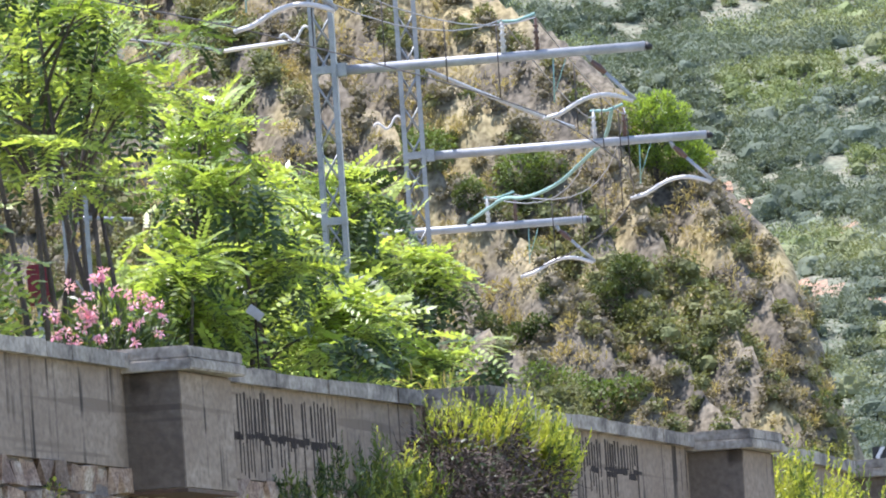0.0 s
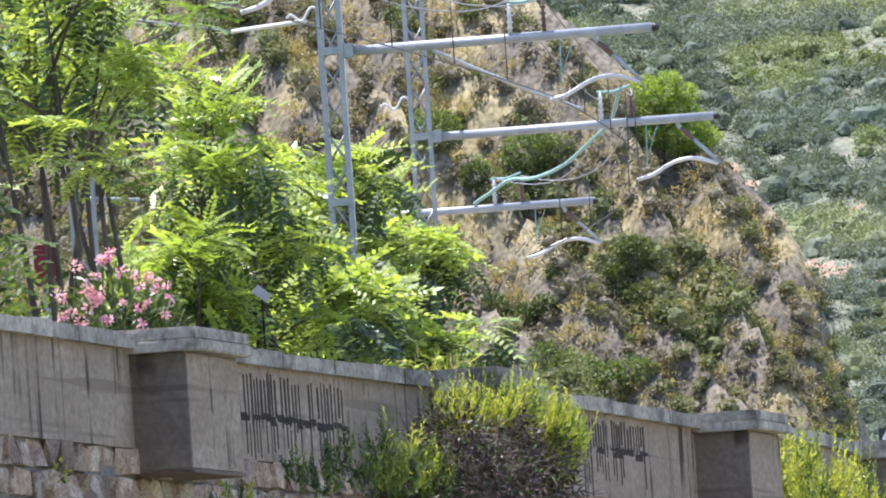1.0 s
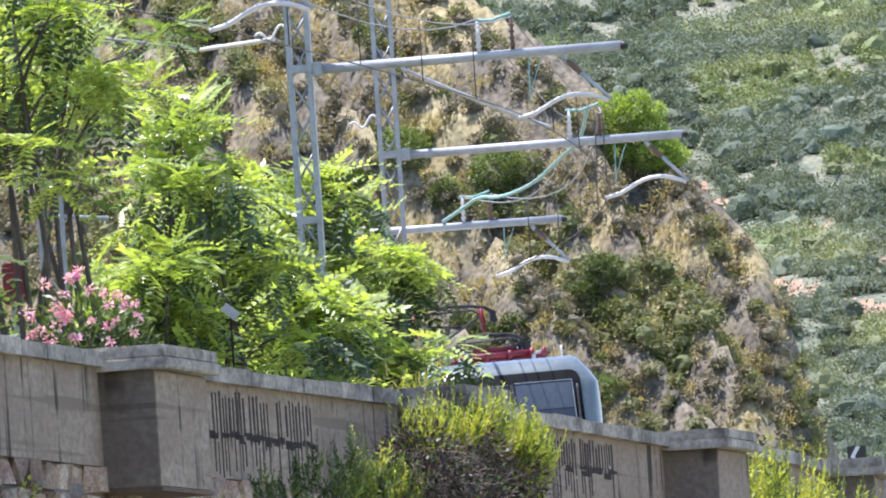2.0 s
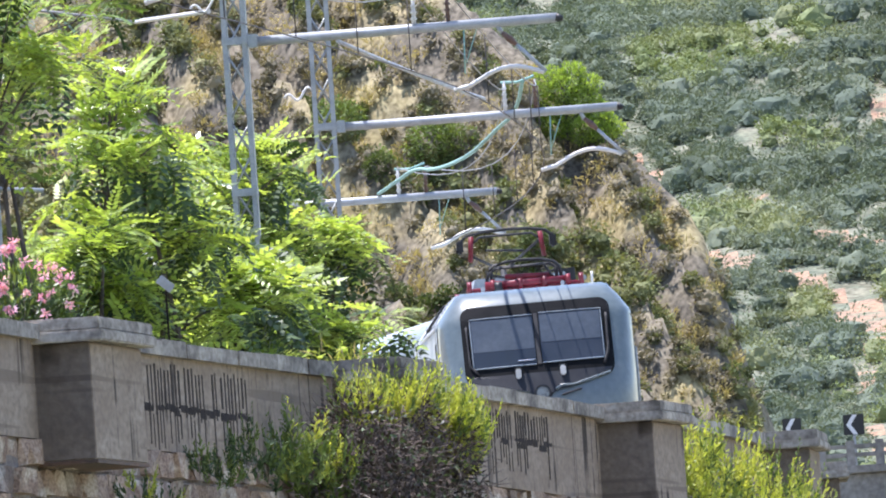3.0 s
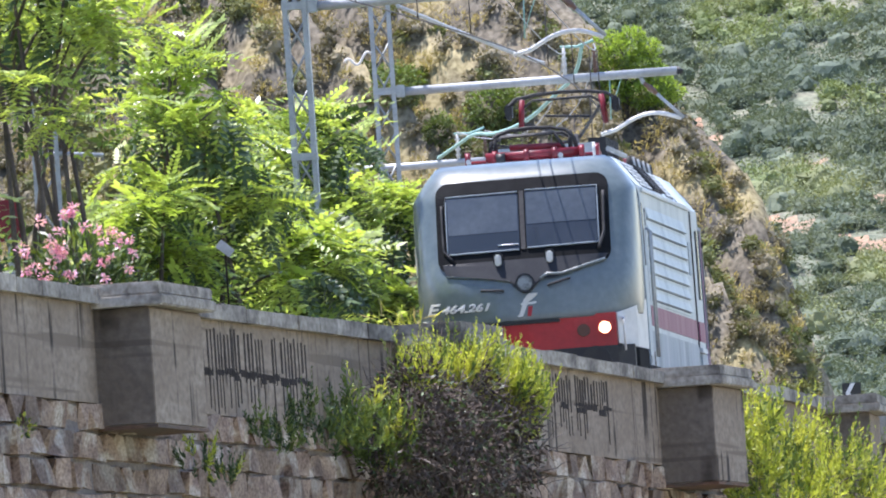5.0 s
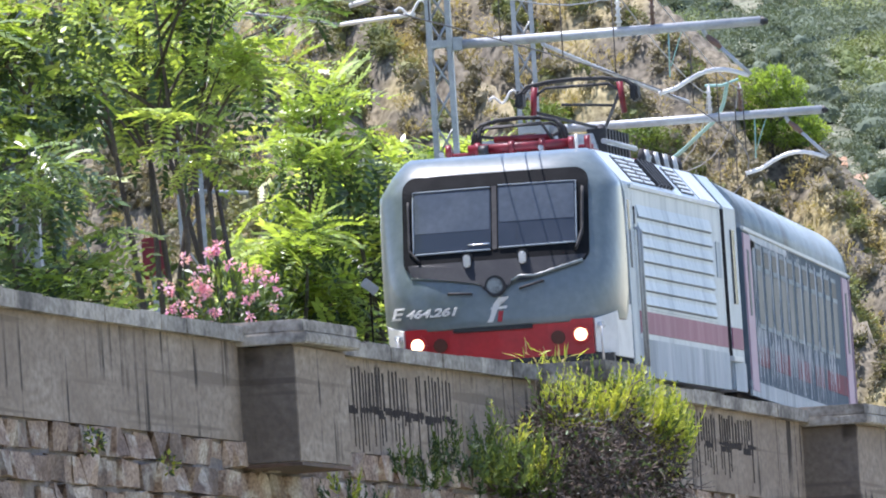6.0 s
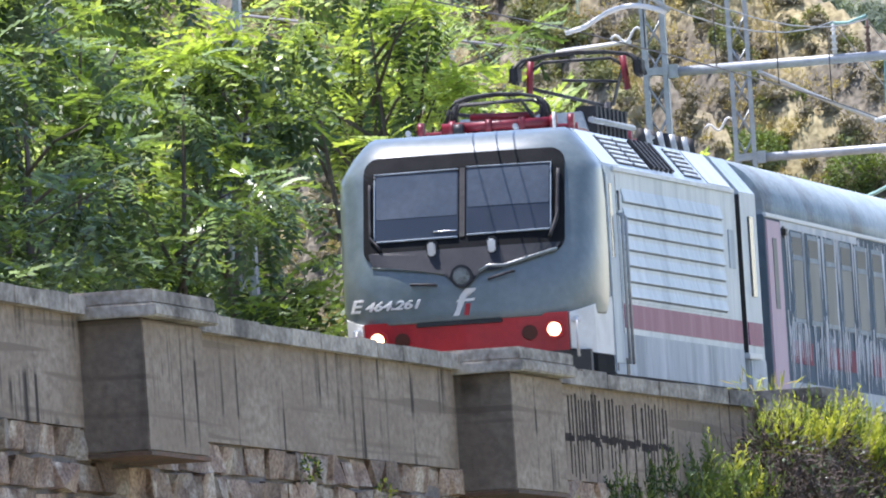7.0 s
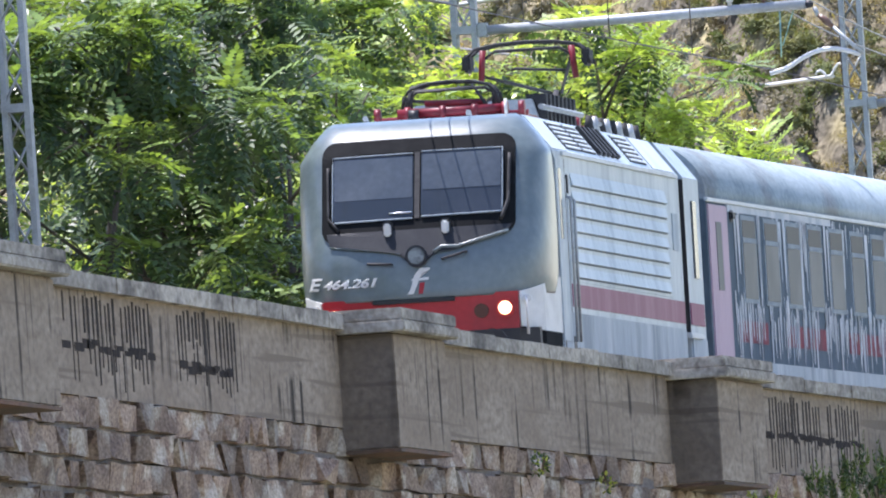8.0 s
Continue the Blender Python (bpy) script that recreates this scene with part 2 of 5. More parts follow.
def quads_object(name, verts, mat, parent=None, label="", per=4):
    """A cloud of separate faces from an (n*per, 3) array."""
    verts = np.asarray(verts, np.float32).reshape(-1, 3)
    n = len(verts) // per
    me = bpy.data.meshes.new(name)
    me.vertices.add(n * per)
    me.vertices.foreach_set("co", verts.ravel())
    me.loops.add(n * per)
    me.loops.foreach_set("vertex_index", np.arange(n * per, dtype=np.int32))
    me.polygons.add(n)
    me.polygons.foreach_set("loop_start", np.arange(0, n * per, per, dtype=np.int32))
    me.update(calc_edges=True)
    me.materials.append(mat)
    ob = new(name, me)
    if parent:
        ob.parent = parent
    return tagged(ob, label)


def part(name, bm, mat, parent, label="", smooth=False):
    me = bpy.data.meshes.new(name)
    bm.normal_update()
    bm.to_mesh(me)
    bm.free()
    me.materials.append(mat)
    if smooth:
        me.polygons.foreach_set("use_smooth", [True] * len(me.polygons))
    ob = new(name, me)
    ob.parent = parent
    return tagged(ob, label)


def box(bm, x0, x1, y0, y1, z0, z1, bevel=0.0, m=None):
    made = bmesh.ops.create_cube(bm, size=1)["verts"]
    for v in made:
        v.co = Vector(((x0 + x1) / 2 + v.co.x * (x1 - x0), (y0 + y1) / 2 + v.co.y * (y1 - y0), (z0 + z1) / 2 + v.co.z * (z1 - z0)))
    if bevel:
        edges = list({e for v in made for e in v.link_edges})
        made = bmesh.ops.bevel(bm, geom=edges, offset=bevel, segments=2, affect="EDGES")["verts"]
    if m:
        for v in made:
            v.co = m @ v.co
    return made


def boxed(*a, bevel=0.0, m=None):
    bm = bmesh.new()
    box(bm, *a, bevel=bevel, m=m)
    return bm


def tube_data(points, radii, sides=8, cap=True):
    pts = [Vector(p) for p in points]
    if isinstance(radii, (int, float)):
        radii = [radii] * len(pts)
    verts, faces = [], []
    for i, p in enumerate(pts):
        d = (pts[min(i + 1, len(pts) - 1)] - pts[max(i - 1, 0)]).normalized()
        u = d.cross(Vector((0, 0, 1)) if abs(d.z) < .9 else Vector((1, 0, 0))).normalized()
        w = d.cross(u)
        verts += [p + (u * math.cos(a) + w * math.sin(a)) * radii[i] for a in [math.tau * k / sides for k in range(sides)]]
    for i in range(len(pts) - 1):
        for k in range(sides):
            a, b = i * sides + k, i * sides + (k + 1) % sides
            faces.append((a, b, b + sides, a + sides))
    if cap:
        faces.append(tuple(range(sides))[::-1])
        faces.append(tuple(range((len(pts) - 1) * sides, len(pts) * sides)))
    return verts, faces


def tubes(name, runs, mat, parent=None, label="", sides=8):
    """One mesh of one or several tubes: (points, radius)."""
    V, F = [], []
    for pts, r in runs:
        v, f = tube_data(pts, r, sides)
        F += [tuple(i + len(V) for i in face) for face in f]
        V += v
    return mesh_object(name, V, F, mat, parent, label, smooth=True)


def thing(name, label, category, loc=(0, 0, 0), rot=(0, 0, 0), group="", kind=""):
    ob = new(name)
    ob.matrix_basis = pose(*loc, *rot)
    return tagged(ob, label, category, group, kind)


# ---- the line of the track ----
# metres back along the line from where the nose stands at the end, the heading of the line in degrees there
BEND = [(-200, 7.85), (12, 7.9), (22, 8.1), (32, 7.9), (43, 7.3), (54, 6.4), (88, 2.6), (100, .8), (112, -.9), (124, -2.4), (184, -9.6), (320, -26.0), (420, -30.0)]


def line_points():
    """Places every metre along the line, back from its near end."""
    s = np.arange(-200, 421, 1.0)
    h = np.radians(np.interp(s, [b[0] for b in BEND], [b[1] for b in BEND]))
    x, y = np.cumsum(np.sin(h)), np.cumsum(np.cos(h))
    i = 200
    return s, x - x[i] - 3.65, y - y[i] + 231.96, h


LS, LX, LY, LH = line_points()


def on_line(s, side=0.0):
    """Place and heading at s metres along the line, side metres to its right."""
    x, y, h = np.interp(s, LS, LX), np.interp(s, LS, LY), np.interp(s, LS, LH)
    return x + side * math.cos(h), y - side * math.sin(h), h


def s_at(Y):
    return float(np.interp(Y, LY, LS))


# ---- ground, embankment, track ----
def wall_at(Y):
    """The retaining wall's outer face: its place beside the line, and the height of its top above the rail."""
    off = np.interp(Y, [120, 150, 175, 202, 229, 257, 280, 311, 336, 365, 400], [6.2, 5.4, 4.6, 3.74, 3.2, 2.9, 2.95, 3.05, 3.4, 4.3, 5.6])
    top = np.interp(Y, [120, 257, 270, 281, 292, 311, 400], [.6, .6, .53, .48, .53, .6, .6])
    s = s_at(Y)
    h = float(np.interp(s, LS, LH))
    x = float(np.interp(Y, LY, LX)) + off / math.cos(h)
    return x, Y, RZ + top


def sheet(name, xs, ys, height, mat, label, category, kind="structure", smooth=True):
    verts = [(x, y, height(x, y)) for y in ys for x in xs]
    n = len(xs)
    faces = [(j * n + i, j * n + i + 1, (j + 1) * n + i + 1, (j + 1) * n + i) for j in range(len(ys) - 1) for i in range(n - 1)]
    return tagged(mesh_object(name, verts, faces, mat, smooth=smooth), label, category, kind=kind)


def fold(x, y, sc, seed=0.0):
    return noise.fractal(Vector((x * sc, y * sc, seed)), 1.0, 2.0, 5)


RIDGE_X = [-80, -20, 0, 10, 13.3, 15.5, 16.6, 18.2, 20.5, 21.2, 22.1, 23.0, 25.4, 40]
RIDGE_Z = [58, 52, 44, 35.5, 33.2, 30.8, 29.0, 27.8, 25.0, 22.6, 19.0, 16.5, 9, 2]


def rib(x, y):
    """Where a place lies across the ribs that run slantwise down the slope, 0 to 1."""
    return ((x + .43 * (y - 790) + 1.5 * fold(x, y, .09, 8.0)) / 3.1 + .15) % 1.0


def near_hill(x, y):
    """The dry spur beside the line: a ridge that runs towards the camera's left and falls to the right."""
    yr = 800 + 1.2 * (10 - x)
    z = float(np.interp(x, RIDGE_X, RIDGE_Z))
    u = rib(x, y)
    gully = 2.5 * (u / .68 if u < .68 else (1 - u) / .32) + .9 * fold(x, y, .16, 3.0) + .3 * fold(x, y, .9, 5.0) - 1.7
    if y < yr:
        z -= (yr - y) * .62
        z += gully * min(1, (yr - y) / 4)
    else:
        z -= (y - yr) * .6
    return max(z, -2.0)


def far_hill(x, y):
    z = 20 + (y - 1500) * .155 + 5 * fold(x, y, .012, 1.0) + 1.5 * fold(x, y, .05, 2.0) + .05 * (x - 40)
    return max(z, -3.0) if y > 1250 else -3 + (z + 3) * max(0, (y - 1150) / 100)


def bare(x, y):
    """Above nought where the earth lies bare: eroded tracks that slant down the far slope."""
    if not 1500 < y < 1760:
        return -1.0
    t = y - 1640 + 4.2 * (x - 50) + 34 * fold(x, y, .03, 4.0)
    best = max(1 - abs(t - c) / w for c, w in ((6, 6.5), (-34, 6), (-78, 7), (-118, 8), (62, 3.5), (150, 4)))
    return best + .9 * fold(x, y, .09, 7.0) - .1


def ground_height(x, y):
    z = .25 * fold(x, y, .03)
    if y > 150:
        z -= .5 * min(1, (y - 150) / 60)
    return z


def build_ground():
    xs = [-3000, -1200, -500, -200, -100, -60, -40, -25, -15, -8, 0, 8, 15, 25, 40, 60, 100, 200, 500, 1200, 3000]
    ys = [-3000, -800, -200, -60, -30, -15, 0, 15, 30, 60, 100, 150, 200, 260, 340, 450, 700, 1200, 2000, 3000, 4500]
    sheet("ground", xs, ys, ground_height, GROUND, "dry grassy ground reaching to the horizon", "ground")
    sheet("hillside", list(np.arange(-70, -18, 2)) + list(np.arange(-18, 27, .45)) + list(np.arange(27, 43, 2)),
          list(np.arange(735, 755, 1.5)) + list(np.arange(755, 806, .5)) + list(np.arange(806, 900, 5)), near_hill, SLOPE,
          "steep dry hillside with ochre grass and gullies", "hillside")
    far = sheet("far_hillside", list(np.arange(-160, 8, 8)) + list(np.arange(8, 82, 1.2)) + list(np.arange(82, 330, 8)),
                list(np.arange(1150, 1500, 12)) + list(np.arange(1500, 1960, 3)) + list(np.arange(1960, 2700, 12)), far_hill, FAR_SLOPE,
                "distant hillside of grey-green maquis with bare orange earth tracks", "hillside")
    far.data.materials.append(BARE_EARTH)
    far.data.polygons.foreach_set("material_index", [int(bare(p.center.x, p.center.y) > .15) for p in far.data.polygons])


def ribbon(name, ys, left, right, mat, label, category, parent=None):
    """A strip along the line; left and right give (x, y, z) at each Y."""
    verts = []
    for y in ys:
        verts += [left(y), right(y)]
    faces = [(2 * i, 2 * i + 1, 2 * i + 3, 2 * i + 2) for i in range(len(ys) - 1)]
    ob = mesh_object(name, verts, faces, mat, parent)
    return tagged(ob, label, category, kind="structure")


def build_trackbed():
    ys = list(np.arange(100, 480, 3.0))

    def inner(y):
        x, yy, z = wall_at(min(y, 400))
        return (x - .3 + (0 if y <= 400 else float(np.interp(y, LY, LX) - np.interp(400, LY, LX))), y, RZ - .35)

    ribbon("trackbed", ys, lambda y: (float(np.interp(y, LY, LX)) - 3.2, y, RZ - .3), inner, BALLAST, "grey stone ballast bed of the railway", "ballast")
    ribbon("bank", ys, lambda y: (float(np.interp(y, LY, LX)) - 60, y, RZ + 16), lambda y: (float(np.interp(y, LY, LX)) - 3.2, y, RZ - .3), SLOPE,
           "earth bank behind the railway, dry and overgrown", "bank")
    for side in (-.7175, .7175):
        run = [(*on_line(s, side)[:2], RZ - .07) for s in np.arange(-120, 240, 4)]
        v = [(x + dx, y, z + dz) for x, y, z in run for dx, dz in ((-.035, -.08), (-.035, .07), (.035, .07), (.035, -.08))]
        f = [(4 * i + k, 4 * i + (k + 1) % 4, 4 * i + 4 + (k + 1) % 4, 4 * i + 4 + k) for i in range(len(run) - 1) for k in range(4)]
        tagged(mesh_object("rail", v, f, RAIL), "brown steel running rail on ballast", "rail", "rails of the track")


# ---- the retaining wall ----
PIERS = [148, 172.6, 201.8, 229, 254.2, 280.3, 310.5, 336, 365]
CONC_LOW = -.55      # foot of the concrete parapet above the rail


def wall_frame(Y):
    x0, y0, z0 = wall_at(Y - .5)
    x1, y1, z1 = wall_at(Y + .5)
    d = Vector((x1 - x0, y1 - y0, 0)).normalized()
    x, y, z = wall_at(Y)
    return Vector((x, y, 0)), d, Vector((d.y, -d.x, 0)), z


def wall_strip(bm, ya, yb, out0, out1, top, bottom, step=3.0, rough=0.0):
    """A bar along the wall between two distances, out0..out1 metres proud of its face, from bottom to top (relative to the wall top)."""
    ys = np.linspace(ya, yb, max(2, int((yb - ya) / step) + 1))
    rows = []
    for y in ys:
        p, d, n, z = wall_frame(y)
        w = rough * noise.noise(Vector((y * 1.7, 0, 0)))
        rows.append([bm.verts.new(p + n * o + Vector((0, 0, z + h + (w if h == top else 0)))) for o, h in ((out0, bottom), (out0, top), (out1, top), (out1, bottom))])
    for a, b in zip(rows, rows[1:]):
        for k in range(4):
            bm.faces.new((a[k], a[(k + 1) % 4], b[(k + 1) % 4], b[k]))
    bm.faces.new(rows[0][::-1])
    bm.faces.new(rows[-1])


def build_wall():
    wall = thing("wall_retaining", "grey concrete parapet wall over rough stone masonry, streaked with dark stains", "wall", kind="structure")
    bm = bmesh.new()
    wall_strip(bm, 120, 400, -.45, 0, -.15, CONC_LOW - .62)
    part("parapet", bm, CONCRETE, wall, "streaked grey concrete parapet")
    bm = bmesh.new()
    wall_strip(bm, 120, 400, -1.2, -.06, CONC_LOW - .62, -9.0)
    part("core", bm, MORTAR, wall, "dark mortar bed")
    # coping blocks
    rng = random.Random(4)
    y = 150.0
    while y < 395:
        L = rng.uniform(1.5, 2.8)
        bm = bmesh.new()
        wall_strip(bm, y, y + L - .03, -.5, .10 + rng.uniform(-.015, .015), rng.uniform(-.015, .012), -.165, step=2)
        part("coping_block", bm, COPING, wall)
        y += L
    return wall


def build_pier(Y, wall):
    p, d, n, z = wall_frame(Y)
    L, P = (4.25, .58) if Y < 240 else (3.9, .68)
    m = Matrix(((d.x, n.x, 0, p.x), (d.y, n.y, 0, p.y), (0, 0, 1, z), (0, 0, 0, 1)))
    pier = new("pier")
    pier.parent = wall
    tagged(pier, "concrete refuge box corbelled out of the wall")
    part("box", boxed(0, L, -.1, P, -1.42, -.22, bevel=.02, m=m), CONCRETE, pier, "board-marked grey concrete box")
    # thin slab that puts the end face's shade in as darker concrete
    part("side_panel", boxed(-.004, .02, -.02, P - .012, -1.40, -.23, m=m), END_SHADE, pier, "end face slab coloured darker for the shade there")
    part("underside", boxed(-.012, L + .01, -.02, P + .012, -1.45, -1.415, m=m), RUST_STAIN, pier, "rust-stained lower edge")
    part("cap", boxed(-.16, L + .16, -.12, P + .15, -.215, -.10, bevel=.015, m=m), COPING, pier, "projecting pale concrete slab")
    part("cap_top", boxed(-.12, L + .12, -.12, P + .12, -.10, .03, bevel=.015, m=m), COPING, pier, "worn concrete capping course")


def build_rebar(wall, Y0, Y1, top, low, bar, seed):
    """A patch where the cover has flaked off and rusted vertical bars show, with a broken level bar."""
    rng = random.Random(seed)
    y = Y0
    while y < Y1:
        p, d, n, z = wall_frame(y)
        m = Matrix(((d.x, n.x, 0, p.x), (d.y, n.y, 0, p.y), (0, 0, 1, z), (0, 0, 0, 1)))
        t0, t1 = top + rng.uniform(-.06, .03), low + rng.uniform(-.10, .16)
        w = rng.uniform(.04, .075)
        if rng.random() < .93:
            cut = rng.uniform(.4, .6)
            zc = t1 + (t0 - t1) * cut
            part("exposed_bar", boxed(-w, w, -.02, .004, zc, t0, m=m), RUST, wall)
            if rng.random() < .7:
                part("exposed_bar", boxed(-w * .6, w * .6, -.02, .004, t1, zc - max(0, rng.uniform(-.15, .06)), m=m), RUST, wall)
        if rng.random() < .75:
            h = bar + rng.uniform(-.03, .03)
            part("exposed_bar", boxed(-.2, rng.uniform(.2, .5), -.02, .003, h - rng.uniform(.02, .06), h + rng.uniform(.01, .04), m=m), RUST, wall)
        y += rng.uniform(.24, .33)


def build_stones(wall):
    """Courses of rough limestone below the parapet; the nearest are pieces of their own."""
    rng = random.Random(8)
    V, F = [], []
    count = 0
    for course in range(9):
        zt = CONC_LOW - .62 - course * .30
        y = 150 + rng.uniform(0, 1)
        while y < 330:
            L = rng.uniform(.55, 1.6)
            p, d, n, z = wall_frame(y + L / 2)
            ha, hb = zt - rng.uniform(.0, .035), zt - .30 + rng.uniform(.005, .03)
            o = rng.uniform(-.03, .04)
            pts = []
            for dy, hh in ((0, hb), (L - .045, hb), (L - .045, ha), (0, ha)):
                pts.append((dy - L / 2, hh))
            front = [p + d * (a * .95 - (h - zt + .15) * .35 + rng.uniform(-.08, .08)) + n * (o + rng.uniform(-.05, .05)) + Vector((0, 0, z + (h - zt + .15) * .97 + zt - .15 + rng.uniform(-.022, .022))) for a, h in pts]
            back = [p + d * a + n * -.08 + Vector((0, 0, z + h)) for a, h in pts]
            vs = front + back
            fs = [(0, 1, 2, 3), (0, 4, 5, 1), (1, 5, 6, 2), (2, 6, 7, 3), (3, 7, 4, 0)]
            if 178 < y < 222 and course < 7 and count < 300:
                mesh_object("stone", vs, fs, STONE, wall)
                count += 1
            else:
                F += [tuple(i + len(V) for i in f) for f in fs]
                V += vs
            y += L
    tagged(mesh_object("masonry", V, F, STONE_FAR, wall, "rough limestone courses"), kind="stuff")


# ---- overhead line ----
def local_frame(Y):
    s = s_at(Y)
    x, y, h = on_line(s)
    return pose(x, y, RZ, 0, 0, -math.degrees(h))


def build_mast(Y, side, x1, height=8.6):
    """A lattice mast beside the track with a tubular beam across it, insulators and the arm that steadies the contact wire."""
    mast = thing("catenary_mast", "grey lattice steel mast with a tubular beam over the track", "mast", group="masts along the railway")
    mast.matrix_basis = local_frame(Y)
    for dx in (-.13, .13):
        part("post", boxed(side + dx - .035, side + dx + .035, -.12, .12, -.5, height, bevel=.008), GALV, mast)
    k, zz = 0, 0.0
    while zz < height - .5:
        a, b = (-.13, .13) if k % 2 else (.13, -.13)
        tubes("lacing_bar", [([(side + a, -.1, zz), (side + b, -.1, zz + .45)], .016)], GALV, mast, sides=4)
        tubes("lacing_bar", [([(side + b, .1, zz), (side + a, .1, zz + .45)], .016)], GALV, mast, sides=4)
        zz += .45
        k += 1
    for zz in (.9, 4.0, 6.0):
        part("batten", boxed(side - .17, side + .17, -.135, .135, zz - .05, zz + .05), GALV, mast)
    x0 = side + .16
    tubes("beam", [([(x0, 0, 5.98), (x1, 0, 6.02)], .065)], TUBE, mast, "grey tubular cantilever beam", sides=14)
    tubes("end_cap", [([(x1 - .003, 0, 6.02), (x1 + .09, 0, 6.0)], [.067, .03])], BLACK, mast, "black end cap", sides=14)
    part("clamp", boxed(side + .17, side + .3, -.1, .1, 5.9, 6.08, bevel=.01), GALV, mast)
    # feeder insulators on the beam
    for x, tall in ((-.55, .42), (-.1, .44)):
        tubes("insulator", [([(x, 0, 6.06), (x, 0, 6.06 + tall)], [.03, .02])], PALE if x < -.3 else GLASSY, mast, sides=8)
        for q in range(4):
            part("insulator_shed", boxed(x - .05, x + .05, -.05, .05, 6.12 + q * .085, 6.145 + q * .085, bevel=.012), GLASSY if x > -.3 else PALE, mast)
    tubes("jumper", [([(-.6, 0, 6.48), (-.35, 0, 6.47), (-.1, 0, 6.55)], .02)], COPPER_GREEN, mast)
    # registration: bracket, insulator, drop tube, curved arm
    tubes("drop_bracket", [([(.55, 0, 5.97), (.6, 0, 5.86)], .03)], GALV, mast)
    tubes("arm_insulator", [([(.6, 0, 5.87), (.7, 0, 5.78), (.78, 0, 5.70)], [.03, .05, .03])], GLASSY, mast, sides=10)
    tubes("drop_tube", [([(.78, 0, 5.70), (1.15, 0, 5.32)], .026)], TUBE, mast)
    arm = [(1.12 - 1.2 * u, 0, 5.31 + .13 * math.sin(math.pi * min(1, u * 1.25)) - .16 * u * u) for u in np.linspace(0, 1, 12)]
    tubes("steady_arm", [(arm, .03)], PALE, mast, "pale curved steady arm", sides=8)
    tubes("hanger", [([(.10, 0, 5.96), (.08, 0, 5.36)], .010), ([(.28, .05, 5.98), (.1, .05, 5.5)], .007)], COPPER_GREEN, mast)
    # anchor hook and stay behind the mast
    hook = [(side - .15 - .42 * u, 0, 6.55 + .07 * math.sin(9 * u) - .12 * u) for u in np.linspace(0, 1, 14)]
    tubes("anchor_hook", [(hook, .018)], PALE, mast)
    return mast


# distance, place of the mast and end of its beam beside the line
MAST_ROWS = [(193, -3.3, 1.0), (228, -3.9, .9), (263, -4.05, .45), (298, -2.93, 1.33), (333, -3.22, 1.10), (369, -3.2, 1.05)]
MASTS = [m[0] for m in MAST_ROWS]


def sag_run(Ya, Yb, offa, offb, za, zb, sag, n=10):
    out = []
    for u in np.linspace(0, 1, n):
        x, y, h = on_line(s_at(Ya + (Yb - Ya) * u), offa + (offb - offa) * u)
        out.append((x, y, RZ + za + (zb - za) * u - 4 * sag * u * (1 - u)))
    return out


def build_wires():
    for a, b in zip(MASTS, MASTS[1:]):
        tagged(tubes("contact_wire", [(sag_run(a, b, -.05, -.05, 5.2, 5.2, .03), .010)], WIRE_DARK, sides=5), "dark contact wire strung over the track", "wire", "wires of the overhead line")
        tagged(tubes("messenger_wire", [(sag_run(a, b, -.1, -.1, 6.5, 6.5, .55), .010)], WIRE, sides=5), "grey messenger wire sagging between masts", "wire", "wires of the overhead line")
        tagged(tubes("feeder_wire", [(sag_run(a, b, -.55, -.55, 6.5, 6.5, .6), .010)], WIRE, sides=5), "grey feeder wire sagging between masts", "wire", "wires of the overhead line")
        for u in (.2, .4, .6, .8):
            x, y, h = on_line(s_at(a + (b - a) * u), -.07)
            run = [(x, y, RZ + 6.5 - 2.2 * u * (1 - u)), (x, y, RZ + 5.2 - .12 * u * (1 - u))]
            tagged(tubes("dropper", [(run, .008)], WIRE_DARK, sides=4), "thin dark dropper between two overhead wires", "wire", "droppers of the overhead line")
    # thick pale cable running down to the line
    tagged(tubes("supply_cable", [(sag_run(333, 352, -2.95, -.26, 7.25, 6.93, .08), .03)], TUBE, sides=6), "thick pale supply cable running down to the line", "cable")
    # green jumper loop
    run = [(-.27, 333, 6.49), (-.36, 335, 6.11), (-.64, 339, 5.97), (-.83, 346, 5.85), (-.94, 355, 5.96), (-.87, 361, 6.22), (-.84, 366, 6.17), (-.88, 369, 6.10)]
    pts = [Vector((*on_line(s_at(Y), o)[:2], RZ + z)) for o, Y, z in run]
    for k in range(2):
        pts = [pts[0]] + [q for a, b in zip(pts, pts[1:]) for q in (a * .75 + b * .25, a * .25 + b * .75)] + [pts[-1]]
    tagged(tubes("green_jumper_cable", [(pts, .03)], COPPER_GREEN, sides=7), "verdigris copper jumper cable looped below the beams", "cable")
    # anchored wire that leaves to the hillside, with its rod insulators
    for Y in (263, 298):
        a = on_line(s_at(Y), -3.25)
        b = on_line(s_at(Y + 2), -4.4)
        c = on_line(s_at(Y + 6), -9.5)
        tagged(tubes("anchor_rod", [([(a[0], a[1], RZ + 6.42), (b[0], b[1], RZ + 6.43)], .03)], PALE, sides=8), "pale rod insulator on an anchored wire", "insulator")
        tagged(tubes("anchor_wire", [([(b[0], b[1], RZ + 6.43), (c[0], c[1], RZ + 7.5)], .022)], WIRE, sides=6), "grey anchored wire running to the hillside", "wire")


